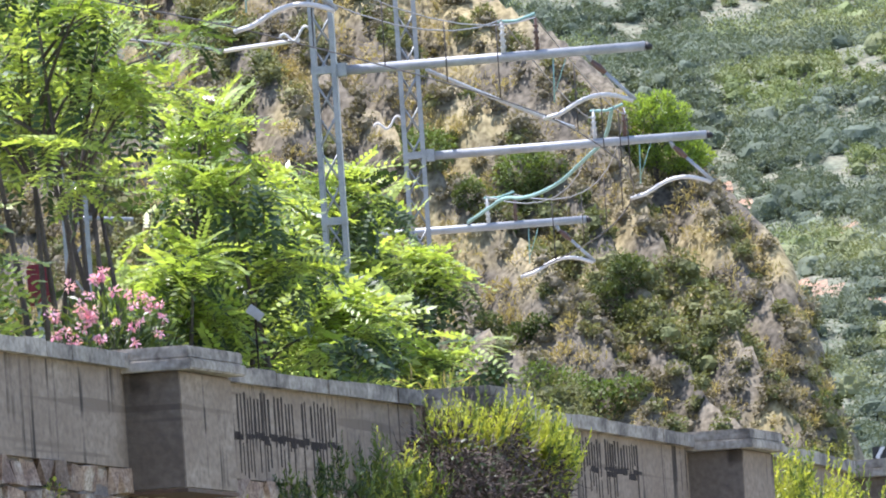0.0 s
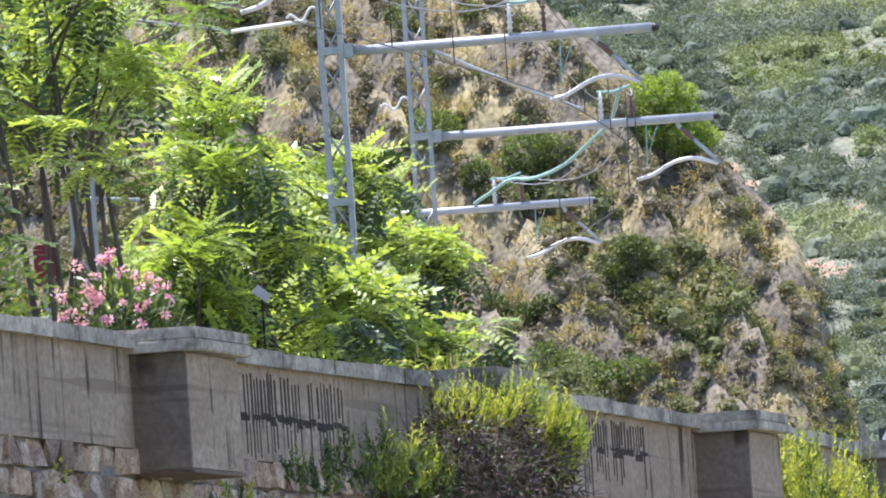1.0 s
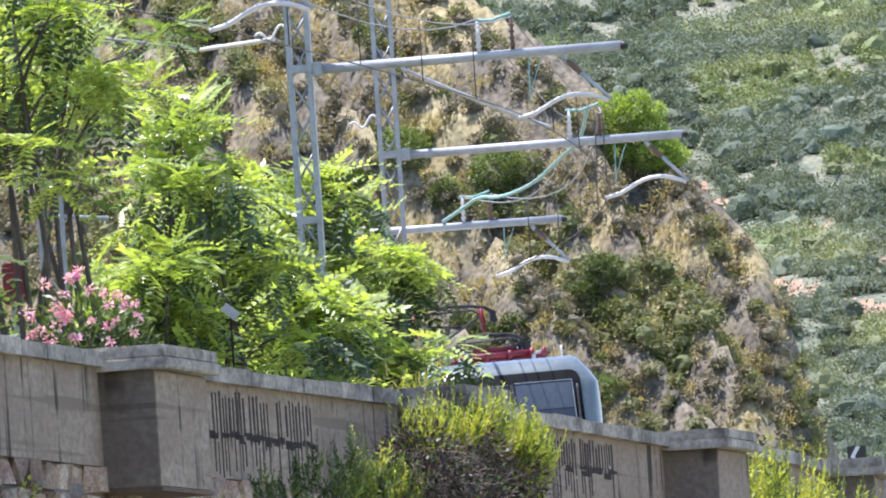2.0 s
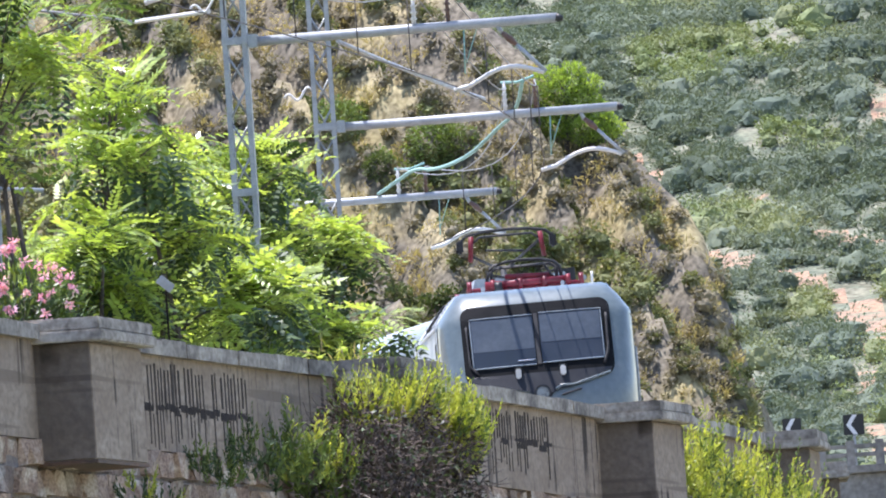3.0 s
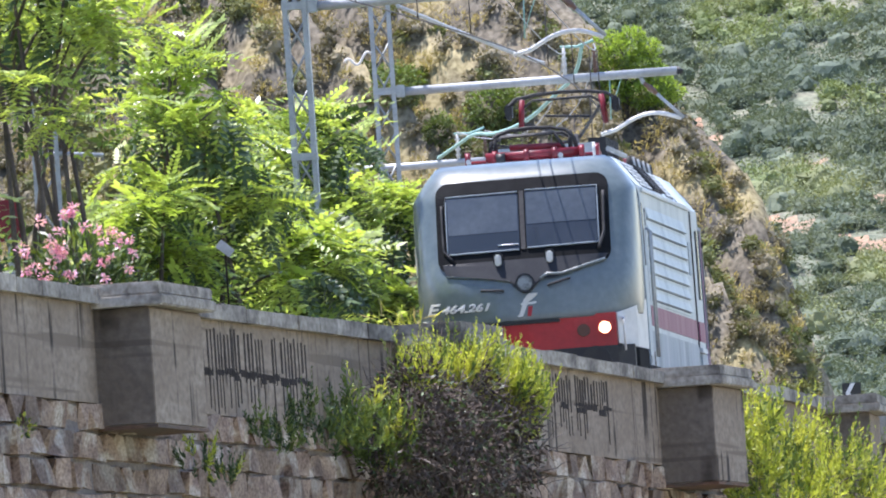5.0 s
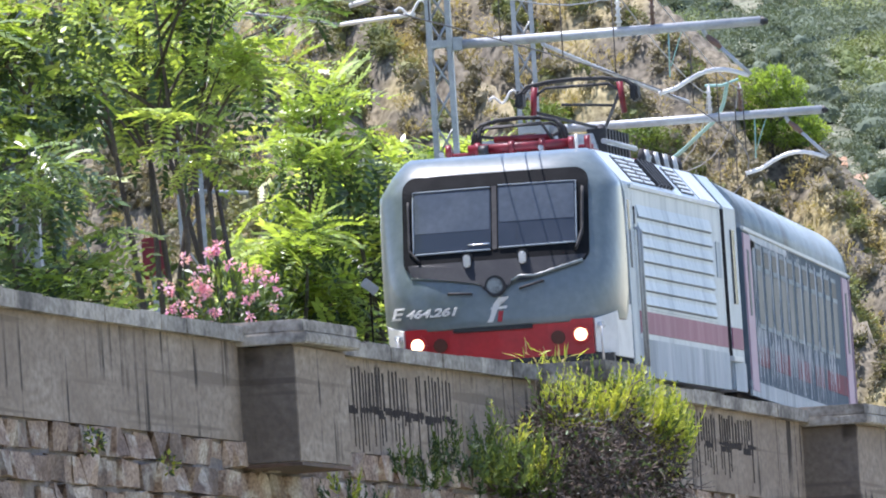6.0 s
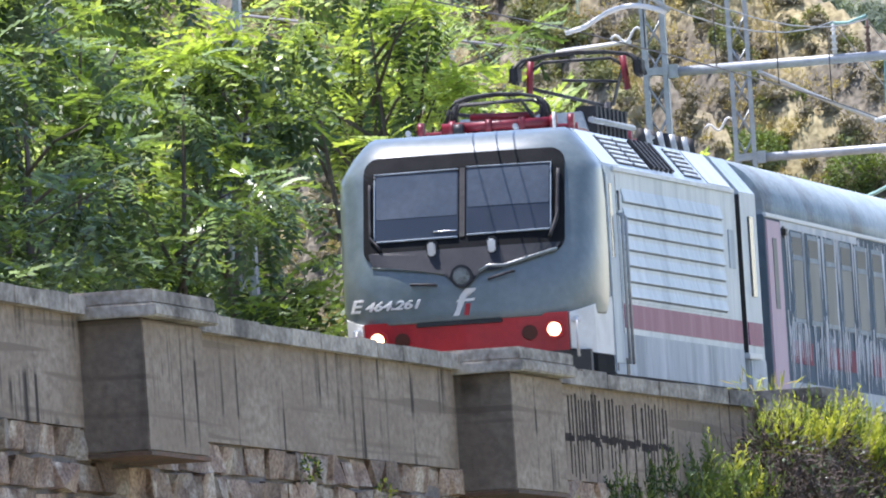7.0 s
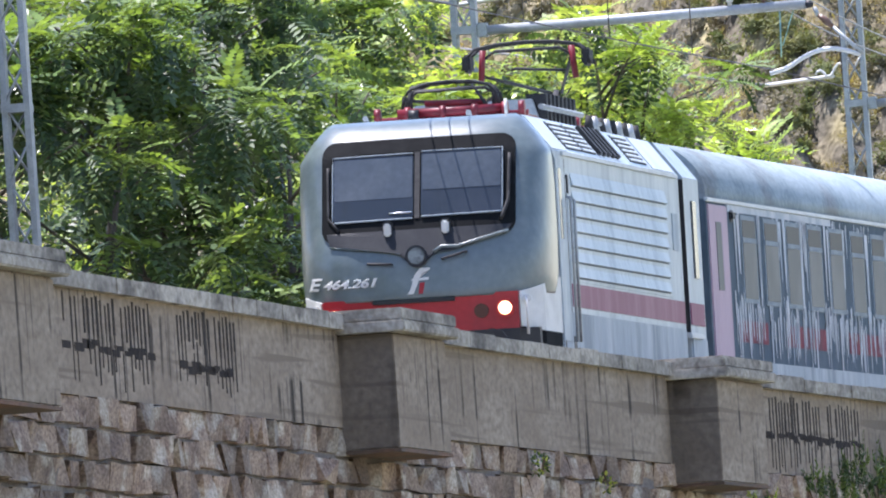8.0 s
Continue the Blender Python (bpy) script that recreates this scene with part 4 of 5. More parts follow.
def build_locomotive():
    loco = thing("locomotive", "grey electric locomotive with rounded front, red sill, pale louvred sides", "locomotive")
    cab_shell(loco)
    # body behind the cab
    side = [(-HW, .95), (HW, .95), (HW, 3.28), (1.14, 3.72), (-1.14, 3.72), (-HW, 3.28)]
    prism("body", side, 1.25, 12.85, SIDE_WHITE, loco, "pale blue-grey painted body")
    prism("rear_body", [(x * .995, z) for x, z in side], 13.35, 14.85, SIDE_WHITE, loco, "pale rear body section")
    prism("door_recess", [(x * .9, z * .985 if z > 3 else z) for x, z in side], 12.8, 13.4, RUBBER, loco, "dark recessed doorway")
    for sx in (-1, 1):
        # added black plate that makes the doorway recess read as deep shade
        part("door_edge", boxed(sx * 1.30, sx * 1.475, 13.336, 13.348, 1.35, 3.25), BLACK, loco, "black plate for the shade in the doorway")
        part("panel_seam", boxed(sx * HW - .01, sx * HW + .004, 2.16, 2.20, 1.0, 3.2), BLACK, loco)
        part("panel_seam", boxed(sx * HW - .01, sx * HW + .004, 1.27, 1.30, 1.0, 3.24), BLACK, loco)
    prism("gangway", [(-.75, 1.0), (.75, 1.0), (.75, 3.3), (-.75, 3.3)], 14.8, 15.7, RUBBER, loco, "black rubber gangway")
    for sx in (-1, 1):
        part("skirt", boxed(sx * HW - .012, sx * HW + .012, 1.30, 12.8, .93, 1.40, bevel=.004), SKIRT, loco, "slate-blue lower skirt")
        part("skirt", boxed(sx * HW - .012, sx * HW + .012, 13.4, 14.8, .93, 1.30, bevel=.004), SKIRT, loco, "slate-blue lower skirt")
        part("stripe", boxed(sx * HW - .008, sx * HW + .008, 2.3, 12.8, 1.47, 1.74), STRIPE, loco, "dusty red stripe")
        part("stripe", boxed(sx * HW - .008, sx * HW + .008, 13.4, 14.7, 1.47, 1.74), STRIPE, loco, "dusty red stripe")
        part("gutter", boxed(sx * HW - .02, sx * HW + .035, 1.9, 12.6, 3.235, 3.285, bevel=.006), ROOF_WHITE, loco, "pale rain gutter")
        part("upper_panel", boxed(sx * HW - .01, sx * HW + .01, 2.3, 11.7, 1.77, 2.98), SIDE_WHITE, loco)
        part("cab_door", boxed(sx * HW - .01, sx * HW + .018, 1.32, 2.05, 1.05, 3.2, bevel=.006), SIDE_WHITE, loco, "narrow pale cab door")
        part("door_window", boxed(sx * HW - .01, sx * HW + .022, 1.50, 1.72, 2.25, 3.08), GLASS, loco, "narrow dark window")
        tubes("handrail", [([(sx * (HW + .06), 2.1, 1.05), (sx * (HW + .07), 2.1, 2.72), (sx * (HW + .01), 2.1, 2.76)], .018)], GALV, loco)
        tubes("handrail", [([(sx * (HW + .06), 2.42, 1.05), (sx * (HW + .07), 2.42, 2.72), (sx * (HW + .01), 2.42, 2.76)], .018)], GALV, loco)
        part("step_well", boxed(sx * HW - .02, sx * HW + .016, 2.15, 2.4, .93, 1.12), BLACK, loco)
        part("step_slot", boxed(sx * HW - .02, sx * HW + .016, 1.36, 1.48, .95, 1.25, bevel=.01), BLACK, loco)
        part("side_vent", boxed(sx * HW - .02, sx * HW + .014, 2.30, 2.40, 2.8, 3.02), RUBBER, loco)
        part("rear_window", boxed(sx * HW - .02, sx * HW + .016, 14.0, 14.35, 2.05, 3.0), GLASS, loco, "narrow dark rear window")
        part("hatch", boxed(sx * HW - .02, sx * HW + .014, 12.0, 12.5, 2.35, 2.8), SKIRT, loco)
        part("foot_plate", boxed(sx * HW - .04, sx * HW + .05, 13.0, 14.2, 1.30, 1.37, bevel=.01), ROOF_WHITE, loco, "white door sill")
        # roof slopes with grilles
        slope = Vector((1.14 - HW, 0, 3.72 - 3.28)).normalized()
        m = Matrix(((sx * slope.x, 0, sx * slope.z, sx * HW), (0, 1, 0, 0), (slope.z, 0, -slope.x, 3.28), (0, 0, 0, 1)))
        L = math.hypot(1.14 - HW, .44)
        for ya, yb in ((2.9, 4.3), (4.4, 5.6), (8.8, 10.3)):
            part("roof_grille", boxed(.08, L - .05, ya, yb, -.01, .008, m=m), RUBBER, loco, "dark roof grille")
            for q in range(6):
                part("grille_slat", boxed(.10 + q * .075, .13 + q * .075, ya + .05, yb - .05, .0, .022, m=m), ROOF_WHITE, loco)
        for q in range(5):
            part("roof_fin", boxed(.08, L - .04, 5.8 + q * .42, 5.98 + q * .42, -.01, .05, m=m), RUBBER, loco, "black cooling fin")
        part("roof_panel", boxed(.03, L - .02, 10.6, 12.6, 0, .015, m=m), ROOF_WHITE, loco, "pale roof hatch")
        part("roof_panel", boxed(.03, L - .02, 1.3, 2.7, 0, .012, m=m), ROOF_WHITE, loco, "pale roof hatch")
    louvre_box(loco, 2.65, 11.45, 1.44, 3.06, 9)
    # front: windscreen, hood and lights
    shell_patch("windscreen_surround", rounded(-1.14, 1.14, 2.30, 3.50, .17), .030, SURROUND, loco, "black windscreen surround")
    V_edge = [(-1.08, 2.42), (1.10, 2.42), (1.04, 2.32), (.45, 2.16), (.22, 2.14), (.10, 2.02), (-.10, 2.02), (-.2, 2.14), (-1.04, 2.28)]
    shell_patch("hood", V_edge, .040, HOOD_BLACK, loco, "black hood below the windscreen")
    shell_patch("windscreen", rounded(-1.0, -.045, 2.56, 3.30, .03, 3), .040, GLASS, loco, "blue-black windscreen pane")
    shell_patch("windscreen", rounded(.045, .99, 2.58, 3.32, .03, 3), .040, GLASS, loco, "blue-black windscreen pane")
    shell_patch("sun_blind", rounded(.06, .975, 2.88, 3.30, .02, 3), .046, BLIND, loco, "pale sun blind behind the pane", rings=8)
    shell_patch("sun_blind", rounded(-.985, -.06, 2.80, 3.28, .02, 3), .044, BLIND, loco, "pale sun blind behind the pane", rings=8)
    for pts in ([(-1.005, 2.56), (-1.005, 3.31), (-.05, 3.32)], [(.05, 3.335), (.995, 3.33), (.995, 2.58)]):
        shell_bar("screen_frame", pts, .046, .009, COACH_FRAME, loco, "thin grey window frame")
    part("centre_post", boxed(-.03, .03, -.03, .03, 2.55, 3.33, m=Matrix.Translation((0, .30, 0)) @ Matrix(((1, 0, 0, 0), (0, 1, .482, -1.42), (0, 0, 1, 0), (0, 0, 0, 1)))), RUBBER, loco)
    shell_bar("screen_trim", [(-.98, 2.545), (-.05, 2.55)], .046, .012, COACH_FRAME, loco)
    shell_bar("screen_trim", [(.05, 2.565), (.99, 2.575)], .046, .012, COACH_FRAME, loco)
    shell_bar("wiper", [(1.075, 3.25), (1.06, 2.70), (.98, 2.48)], .05, .022, RUBBER, loco, "black wiper arm")
    shell_bar("wiper", [(-1.065, 3.2), (-1.055, 2.6), (-.93, 2.45)], .05, .018, RUBBER, loco, "black wiper arm")
    shell_bar("wiper_blade", [(-.33, 2.62), (-.06, 2.625)], .055, .01, CHROME, loco)
    # the right bar stands in for the sun glint along the hood edge
    shell_bar("hood_edge", [(.20, 2.14), (.30, 2.20), (.48, 2.19), (1.06, 2.345)], .042, .022, CAB_GREY, loco, "raised bar for the glint on the hood edge")
    shell_bar("hood_edge", [(-.18, 2.13), (-.35, 2.17), (-1.04, 2.26)], .026, .010, CAB_GREY, loco, "edge of the hood")
    for x in (-.34, .34):
        p = shell(x, 2.42, .05)
        part("marker_lamp", boxed(x - .042, x + .042, p.y - .07, p.y + .03, 2.35, 2.50, bevel=.018), WHITE, loco, "small white lamp on the hood")
        part("marker_base", boxed(x - .06, x + .06, p.y - .02, p.y + .06, 2.29, 2.53, bevel=.02), BLACK, loco)
    c = shell(0, 2.09)
    tubes("headlamp_ring", [([(0, c.y + .05, 2.09), (0, c.y - .075, 2.10)], .128)], BLACK, loco, "black lamp ring", sides=24)
    tubes("headlamp_glass", [([(0, c.y, 2.095), (0, c.y - .085, 2.10)], .095)], LAMP_GLASS, loco, "round upper headlamp", sides=24)
    for sx in (-1, 1):
        pts = [(sx * .30, 2.02 if sx < 0 else 2.05), (sx * .58, 2.04 if sx < 0 else 2.12)]
        a, b = shell(*pts[0], .07), shell(*pts[1], .07)
        a0, b0 = shell(*pts[0], 0), shell(*pts[1], 0)
        tubes("grab_handle", [([a0, a, b, b0], .016)], RUBBER, loco, "grab handle")
    letters("E", .20, -1.35, 1.77, WHITE, loco, "class_letter", .03)
    letters("464.261", .135, -1.14, 1.775, WHITE, loco, "running_number", .03)
    # emblem: a white slanted stroke with a crossbar and a red wedge
    shell_patch("emblem", [(-.13, 1.66), (-.06, 1.66), (.05, 1.90), (.14, 1.93), (.15, 1.96), (.03, 1.96), (-.04, 1.88), (-.09, 1.72)], .012, WHITE, loco, "white slanted emblem", rings=2)
    shell_patch("emblem", [(-.08, 1.81), (.12, 1.82), (.13, 1.85), (-.07, 1.84)], .014, WHITE, loco, "white emblem bar", rings=2)
    shell_patch("emblem", [(.0, 1.66), (.05, 1.66), (.08, 1.79), (.02, 1.79)], .012, RED, loco, "red emblem wedge", rings=2)
    # lower front
    low = [(1.42, .55), (1.36, .15), (1.15, -.04), (.6, -.10), (0, -.12), (-.6, -.10), (-1.15, -.04), (-1.36, .15), (-1.42, .55)]

    def belt(name, z0, z1, cut, mat, label, grow=0.0):
        run = [(x, y - grow) for x, y in low if abs(x) <= cut]
        V = [(x, y, z) for z in (z0, z1) for x, y in run] + [(x, y + .25, z) for z in (z0, z1) for x, y in run]
        n = len(run)
        F = [(i, i + 1, n + i + 1, n + i) for i in range(n - 1)] + [(n + i, n + i + 1, 3 * n + i + 1, 3 * n + i) for i in range(n - 1)]
        F += [(2 * n + i, 2 * n + i + 1, i + 1, i) for i in range(n - 1)] + [(0, n, 3 * n, 2 * n), (n - 1, 2 * n - 1, 4 * n - 1, 3 * n - 1)]
        mesh_object(name, V, F, mat, loco, label)

    belt("sill", 1.20, 1.63, 1.2, RED, "bright red front sill")
    belt("under_sill", .75, 1.20, 1.4, BLACK, "black buffer beam")
    part("sill_slot", boxed(-.55, .42, -.155, -.06, 1.555, 1.60, bevel=.008), BLACK, loco, "dark air slot")
    for sx in (-1, 1):
        V = [(sx * 1.17, -.02, 1.22), (sx * 1.40, .40, 1.16), (sx * 1.485, 1.3, 1.14), (sx * 1.17, -.02, 1.62), (sx * 1.40, .36, 1.70), (sx * 1.487, 1.3, 1.80)]
        V += [(x * .93, y + .1, z) for x, y, z in V]
        F = [(0, 1, 4, 3), (1, 2, 5, 4), (6, 9, 10, 7), (7, 10, 11, 8), (0, 3, 9, 6), (3, 4, 10, 9), (4, 5, 11, 10), (0, 6, 7, 1), (1, 7, 8, 2)]
        mesh_object("corner_panel", V, F, WHITE, loco, "white corner panel")
        V = [(sx * 1.20, .02, .72), (sx * 1.40, .42, .72), (sx * 1.482, 1.3, .72), (sx * 1.20, .02, 1.21), (sx * 1.40, .42, 1.155), (sx * 1.482, 1.3, 1.135)]
        V += [(x * .93, y + .1, z) for x, y, z in V]
        mesh_object("corner_step", V, F, SURROUND, loco, "blue-black corner plate below the pale panel")
        part("jack_bracket", boxed(sx * 1.24 - .05, sx * 1.24 + .05, .0, .10, 1.50, 1.58, bevel=.015), WHITE, loco)
        tubes("lamp_rim", [([(sx * 1.0, -.02, 1.44), (sx * 1.0, -.115, 1.44)], .115)], RED, loco, sides=20)
        tubes("headlight", [([(sx * 1.0, -.06, 1.44), (sx * 1.0, -.125, 1.44)], .078)], HEADLIGHT, loco, "lit warm headlight", sides=20)
        tubes("tail_light", [([(sx * .72, -.06, 1.42), (sx * .72, -.118, 1.42)], .085)], TAIL, loco, "unlit dark red lamp", sides=20)
        tubes("buffer", [([(sx * .88, .0, 1.0), (sx * .88, -.45, 1.0)], .1), ([(sx * .88, -.45, 1.0), (sx * .88, -.5, 1.0)], .2)], BLACK, loco, sides=16)
        tubes("grab_iron", [([(sx * 1.24, .0, 1.55), (sx * 1.25, -.06, 1.5), (sx * 1.25, -.04, 1.12)], .016)], WHITE, loco)
    for y in (4.0, 11.5):
        build_bogie(loco, y)
    part("underframe", boxed(-1.2, 1.2, 1.0, 14.6, .7, .96), RUBBER, loco)
    part("battery_box", boxed(-1.35, 1.35, 6.2, 9.4, .35, .92, bevel=.03), RUBBER, loco)
    # roof gear
    pantograph(loco, 4.2, False, "front_pantograph")
    pantograph(loco, 10.7, True, "rear_pantograph")
    prism("roof_casing", [(-.8, 3.72), (.8, 3.72), (.7, 4.06), (-.7, 4.06)], 5.6, 8.6, CASING, loco, "grey roof casing")
    for q in range(8):
        part("casing_fin", boxed(.62, .86, 5.7 + q * .36, 5.87 + q * .36, 3.75, 4.12), RUBBER, loco, "black cooling fin")
    tubes("roof_conductor", [([(.95, 4.5, 3.92), (.95, 8.2, 3.92)], .035), ([(1.0, 9.2, 3.85), (.8, 13.5, 3.85)], .025)], GALV, loco)
    for q in range(9):
        tubes("roof_insulator", [([(.98, 8.6 + q * .55, 3.72), (.98, 8.6 + q * .55, 3.93)], [.07, .035])], GALV if q % 2 else RUBBER, loco, sides=8)
    tubes("horn", [([(-.72, 1.55, 3.74), (-.72, 1.4, 3.79)], [.02, .035])], CASING, loco)
    tubes("horn", [([(.5, 1.55, 3.74), (.5, 1.4, 3.79)], [.02, .035])], CASING, loco)
    tubes("aerial", [([(.95, 1.35, 3.72), (.95, 1.35, 3.92)], .018)], PALE, loco)
    return loco


HEADLIGHT = lamp_material("lit_headlight", (1.0, .66, .34), 2.6)
TAIL = material("dark_red_lamp", (.08, .02, .015), .2, fine=0)
CL = 26.0


def build_coach(k):
    coach = thing("coach", "slate-grey coach with pale curved roof, red band, white graffiti", "railway coach", group="coaches of the train")
    W = 1.42
    arc = [(W * math.cos(a) ** .75 if math.cos(a) > 0 else 0, 3.08 + .82 * math.sin(a) ** .9) for a in [radians(90 * i / 10) for i in range(11)]]
    roof = arc + [(-x, z) for x, z in arc[::-1][1:]]
    prism("roof", roof, .1, CL - .1, COACH_ROOF, coach, "pale blue-grey curved roof", smooth=True)
    prism("body", [(-W, 1.0), (W, 1.0), (W, 3.08), (-W, 3.08)], 0, CL, COACH_SIDE, coach, "slate-grey painted side")
    prism("gangway", [(-.7, 1.1), (.7, 1.1), (.7, 3.2), (-.7, 3.2)], -.35, 0, RUBBER, coach, "black rubber gangway")
    rng = random.Random(40 + k)
    for sx in (-1, 1):
        part("gutter", boxed(sx * W - .02, sx * W + .03, 0, CL, 3.05, 3.10, bevel=.008), ROOF_WHITE, coach, "pale gutter strip")
        part("skirt", boxed(sx * W - .02, sx * W + .012, .0, CL, .92, 1.12), SKIRT, coach, "slate-blue lower skirt")
        for y0, y1 in ((2.2, 4.6), (6.2, 9.6), (11.6, 14.8), (16.0, 18.2), (19.0, CL - 1.7)):
            part("red_band", boxed(sx * W - .02, sx * W + .008, y0, y1, 1.35, 1.62), COACH_RED, coach, "faded red band")
        for y in (.12, CL - 1.65):
            part("door", boxed(sx * W - .02, sx * W + .02, y, y + 1.5, .98, 3.02, bevel=.01), COACH_DOOR, coach, "dusty rose folding door")
            part("door_window", boxed(sx * W - .02, sx * W + .028, y + .5, y + .95, 1.95, 2.82, bevel=.012), PANE, coach, "tall narrow door window")
        part("door_lamp", boxed(sx * W - .02, sx * W + .05, 1.9, 2.15, 2.84, 2.98, bevel=.03), BLACK, coach)
        n = 11
        for i in range(n):
            y = 2.75 + i * 1.86
            w = new("window")
            w.parent = coach
            tagged(w, "framed window with a vent pane above")
            part("frame", boxed(sx * W - .02, sx * W + .016, y, y + 1.22, 1.84, 2.94, bevel=.008), COACH_FRAME, w, "pale metal frame")
            part("pane", boxed(sx * W - .02, sx * W + .021, y + .08, y + 1.14, 1.90, 2.60), PANE, w)
            part("vent_pane", boxed(sx * W - .02, sx * W + .021, y + .08, y + 1.14, 2.66, 2.88), BLACK, w, "dark tilting vent pane")
            part("divider", boxed(sx * W, sx * W + .03, y + .04, y + 1.18, 2.60, 2.66), COACH_FRAME, w)
        V, F = [], []
        for q in range(230):
            y, z = rng.uniform(1.9, 22.0), rng.uniform(1.65, 2.0)
            L, w = rng.uniform(.2, .8), rng.uniform(.02, .075)
            if rng.random() < .15:
                z, L = 3.0, rng.uniform(.1, .5)
            b = len(V)
            V += [(sx * (W + .010), y - w, z), (sx * (W + .010), y + w, z + rng.uniform(-.05, .05)), (sx * (W + .010), y + w * .5, z - L), (sx * (W + .010), y - w * .4, z - L * .9)]
            F.append((b, b + 1, b + 2, b + 3) if sx > 0 else (b + 3, b + 2, b + 1, b))
        # pale band and runs: silver paint with its sun glint coloured in
        part("silver_band", boxed(sx * W - .02, sx * W + .006, 1.75, 10.5, 2.96, 3.045), GRAFFITI, coach, "band of silver paint and its glint under the gutter")
        for q in range(11):
            y = 2.75 + q * 1.86
            for k in range(rng.randint(2, 5) if q < 5 else 1):
                a, w, z, L = y - rng.uniform(.05, .60), rng.uniform(.05, .16), 3.03 - rng.uniform(0, .12), rng.uniform(.4, 1.5)
                b = len(V)
                V += [(sx * (W + .010), a - w, z), (sx * (W + .010), a + w, z), (sx * (W + .010), a + w * .35, z - L), (sx * (W + .010), a - w * .3, z - L * .93)]
                F.append((b, b + 1, b + 2, b + 3) if sx > 0 else (b + 3, b + 2, b + 1, b))
        tagged(mesh_object("graffiti", V, F, GRAFFITI, coach, "runs of chalky white paint"), kind="stuff")
    for y in (4.0, CL - 4.0):
        build_bogie(coach, y)
    part("underframe", boxed(-1.2, 1.2, .5, CL - .5, .6, .98), RUBBER, coach)
    return coach


# seconds, metres of the nose along the line
RUN = [(0, 183.0), (.5, 171.2), (1.0, 159.3), (1.5, 147.5), (2.0, 135.6), (2.5, 123.7), (3.0, 111.9), (3.5, 100.1), (4.0, 88.4), (4.5, 76.7), (5.0, 65.1), (5.5, 53.8),
       (6.0, 42.8), (6.5, 32.2), (7.0, 21.1), (7.5, 10.95), (8.0, 0.0)]


def train_pose(s, t):
    x, y, h = on_line(s)
    turn = float(np.interp(s, [0, 11, 22, 32, 43, 54, 88, 100, 112, 124, 184], [6.9, 7.45, 7.75, 7.5, 6.79, 5.76, 2.03, .67, -.85, -3.0, -10.0]))
    lean = .385 - .354 * (t - 5.5) if t > 2.5 else 1.45
    return x, y, turn, lean


def motions():
    rows = []
    coach_rows = [[], []]
    for t, s in RUN:
        x, y, turn, lean = train_pose(s, t)
        rows.append((t, pose(x, y, RZ, 0, -lean, -turn)))
        a = radians(turn)
        px, py, ps = x + 15.95 * math.sin(a), y + 15.95 * math.cos(a), s + 15.95
        for k in range(2):
            qx, qy, h = on_line(ps + CL)
            ang = math.atan2(qx - px, qy - py)
            coach_rows[k].append((t, pose(px, py, RZ, 0, -lean * .9, -math.degrees(ang))))
            px, py, ps = px + (CL + .35) * math.sin(ang), py + (CL + .35) * math.cos(ang), ps + CL + .35
    walk(locomotive, rows)
    for c, r in zip(coaches, coach_rows):
        walk(c, r)


# ---- put together ----
build_ground()
build_trackbed()
wall = build_wall()
for Y in PIERS:
    build_pier(Y, wall)
for Y, side, x1 in MAST_ROWS:
    build_mast(Y, side, x1, 6.4 if Y > 350 else 8.6)
build_wires()

# distance, place beside the line, height, crown radius, number of leaves
TREES = [(198, -5.6, 6.8, 2.0, 800), (205, -5.6, 7.0, 2.0, 800), (212, -5.4, 7.2, 1.9, 800), (219, -5.3, 6.8, 1.8, 800), (226, -5.7, 7.0, 1.9, 800), (233, -4.6, 6.8, 1.8, 800),
         (240, -4.1, 7.0, 1.9, 800), (247, -4.0, 6.4, 1.5, 430), (254, -4.2, 6.2, 1.4, 440), (261, -4.0, 6.2, 1.3, 460), (267, -4.8, 6.3, 1.0, 300), (274, -4.0, 7.5, 1.5, 260),
         (281, -4.05, 7.4, 1.5, 240), (288, -3.4, 5.7, 1.1, 600), (293, -3.6, 5.0, 1.2, 550), (300, -3.5, 5.6, 1.2, 600), (306, -3.6, 5.3, 1.1, 600), (312, -3.6, 4.7, 1.0, 500), (318, -3.75, 3.9, .75, 300),
         (295.5, -2.85, 3.5, .8, 300), (284.5, -3.5, 4.3, .9, 380), (291, -2.60, 3.7, .8, 420), (312.5, -2.84, 4.7, .8, 420), (286, -3.85, 6.8, 1.0, 240), (277.5, -4.25, 6.9, 1.1, 190)]
# trees listed for LEAF_SHADE carry their shade in the leaf colour
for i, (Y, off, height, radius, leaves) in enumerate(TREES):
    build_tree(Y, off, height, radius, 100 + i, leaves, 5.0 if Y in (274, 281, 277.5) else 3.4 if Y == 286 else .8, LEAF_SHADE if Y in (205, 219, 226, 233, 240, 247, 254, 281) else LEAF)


# a second row, up the bank
for i, (Y, off, height, radius) in enumerate([(248, -7.6, 8.6, 2.2), (256, -7.2, 8.4, 2.1), (263, -8.4, 8.8, 2.2), (264, -6.3, 8.0, 1.9), (272, -7.4, 8.6, 2.1), (273, -9.8, 9.0, 2.2), (283, -8.6, 8.6, 2.1)]):
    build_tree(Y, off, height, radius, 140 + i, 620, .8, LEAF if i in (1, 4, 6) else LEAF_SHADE)


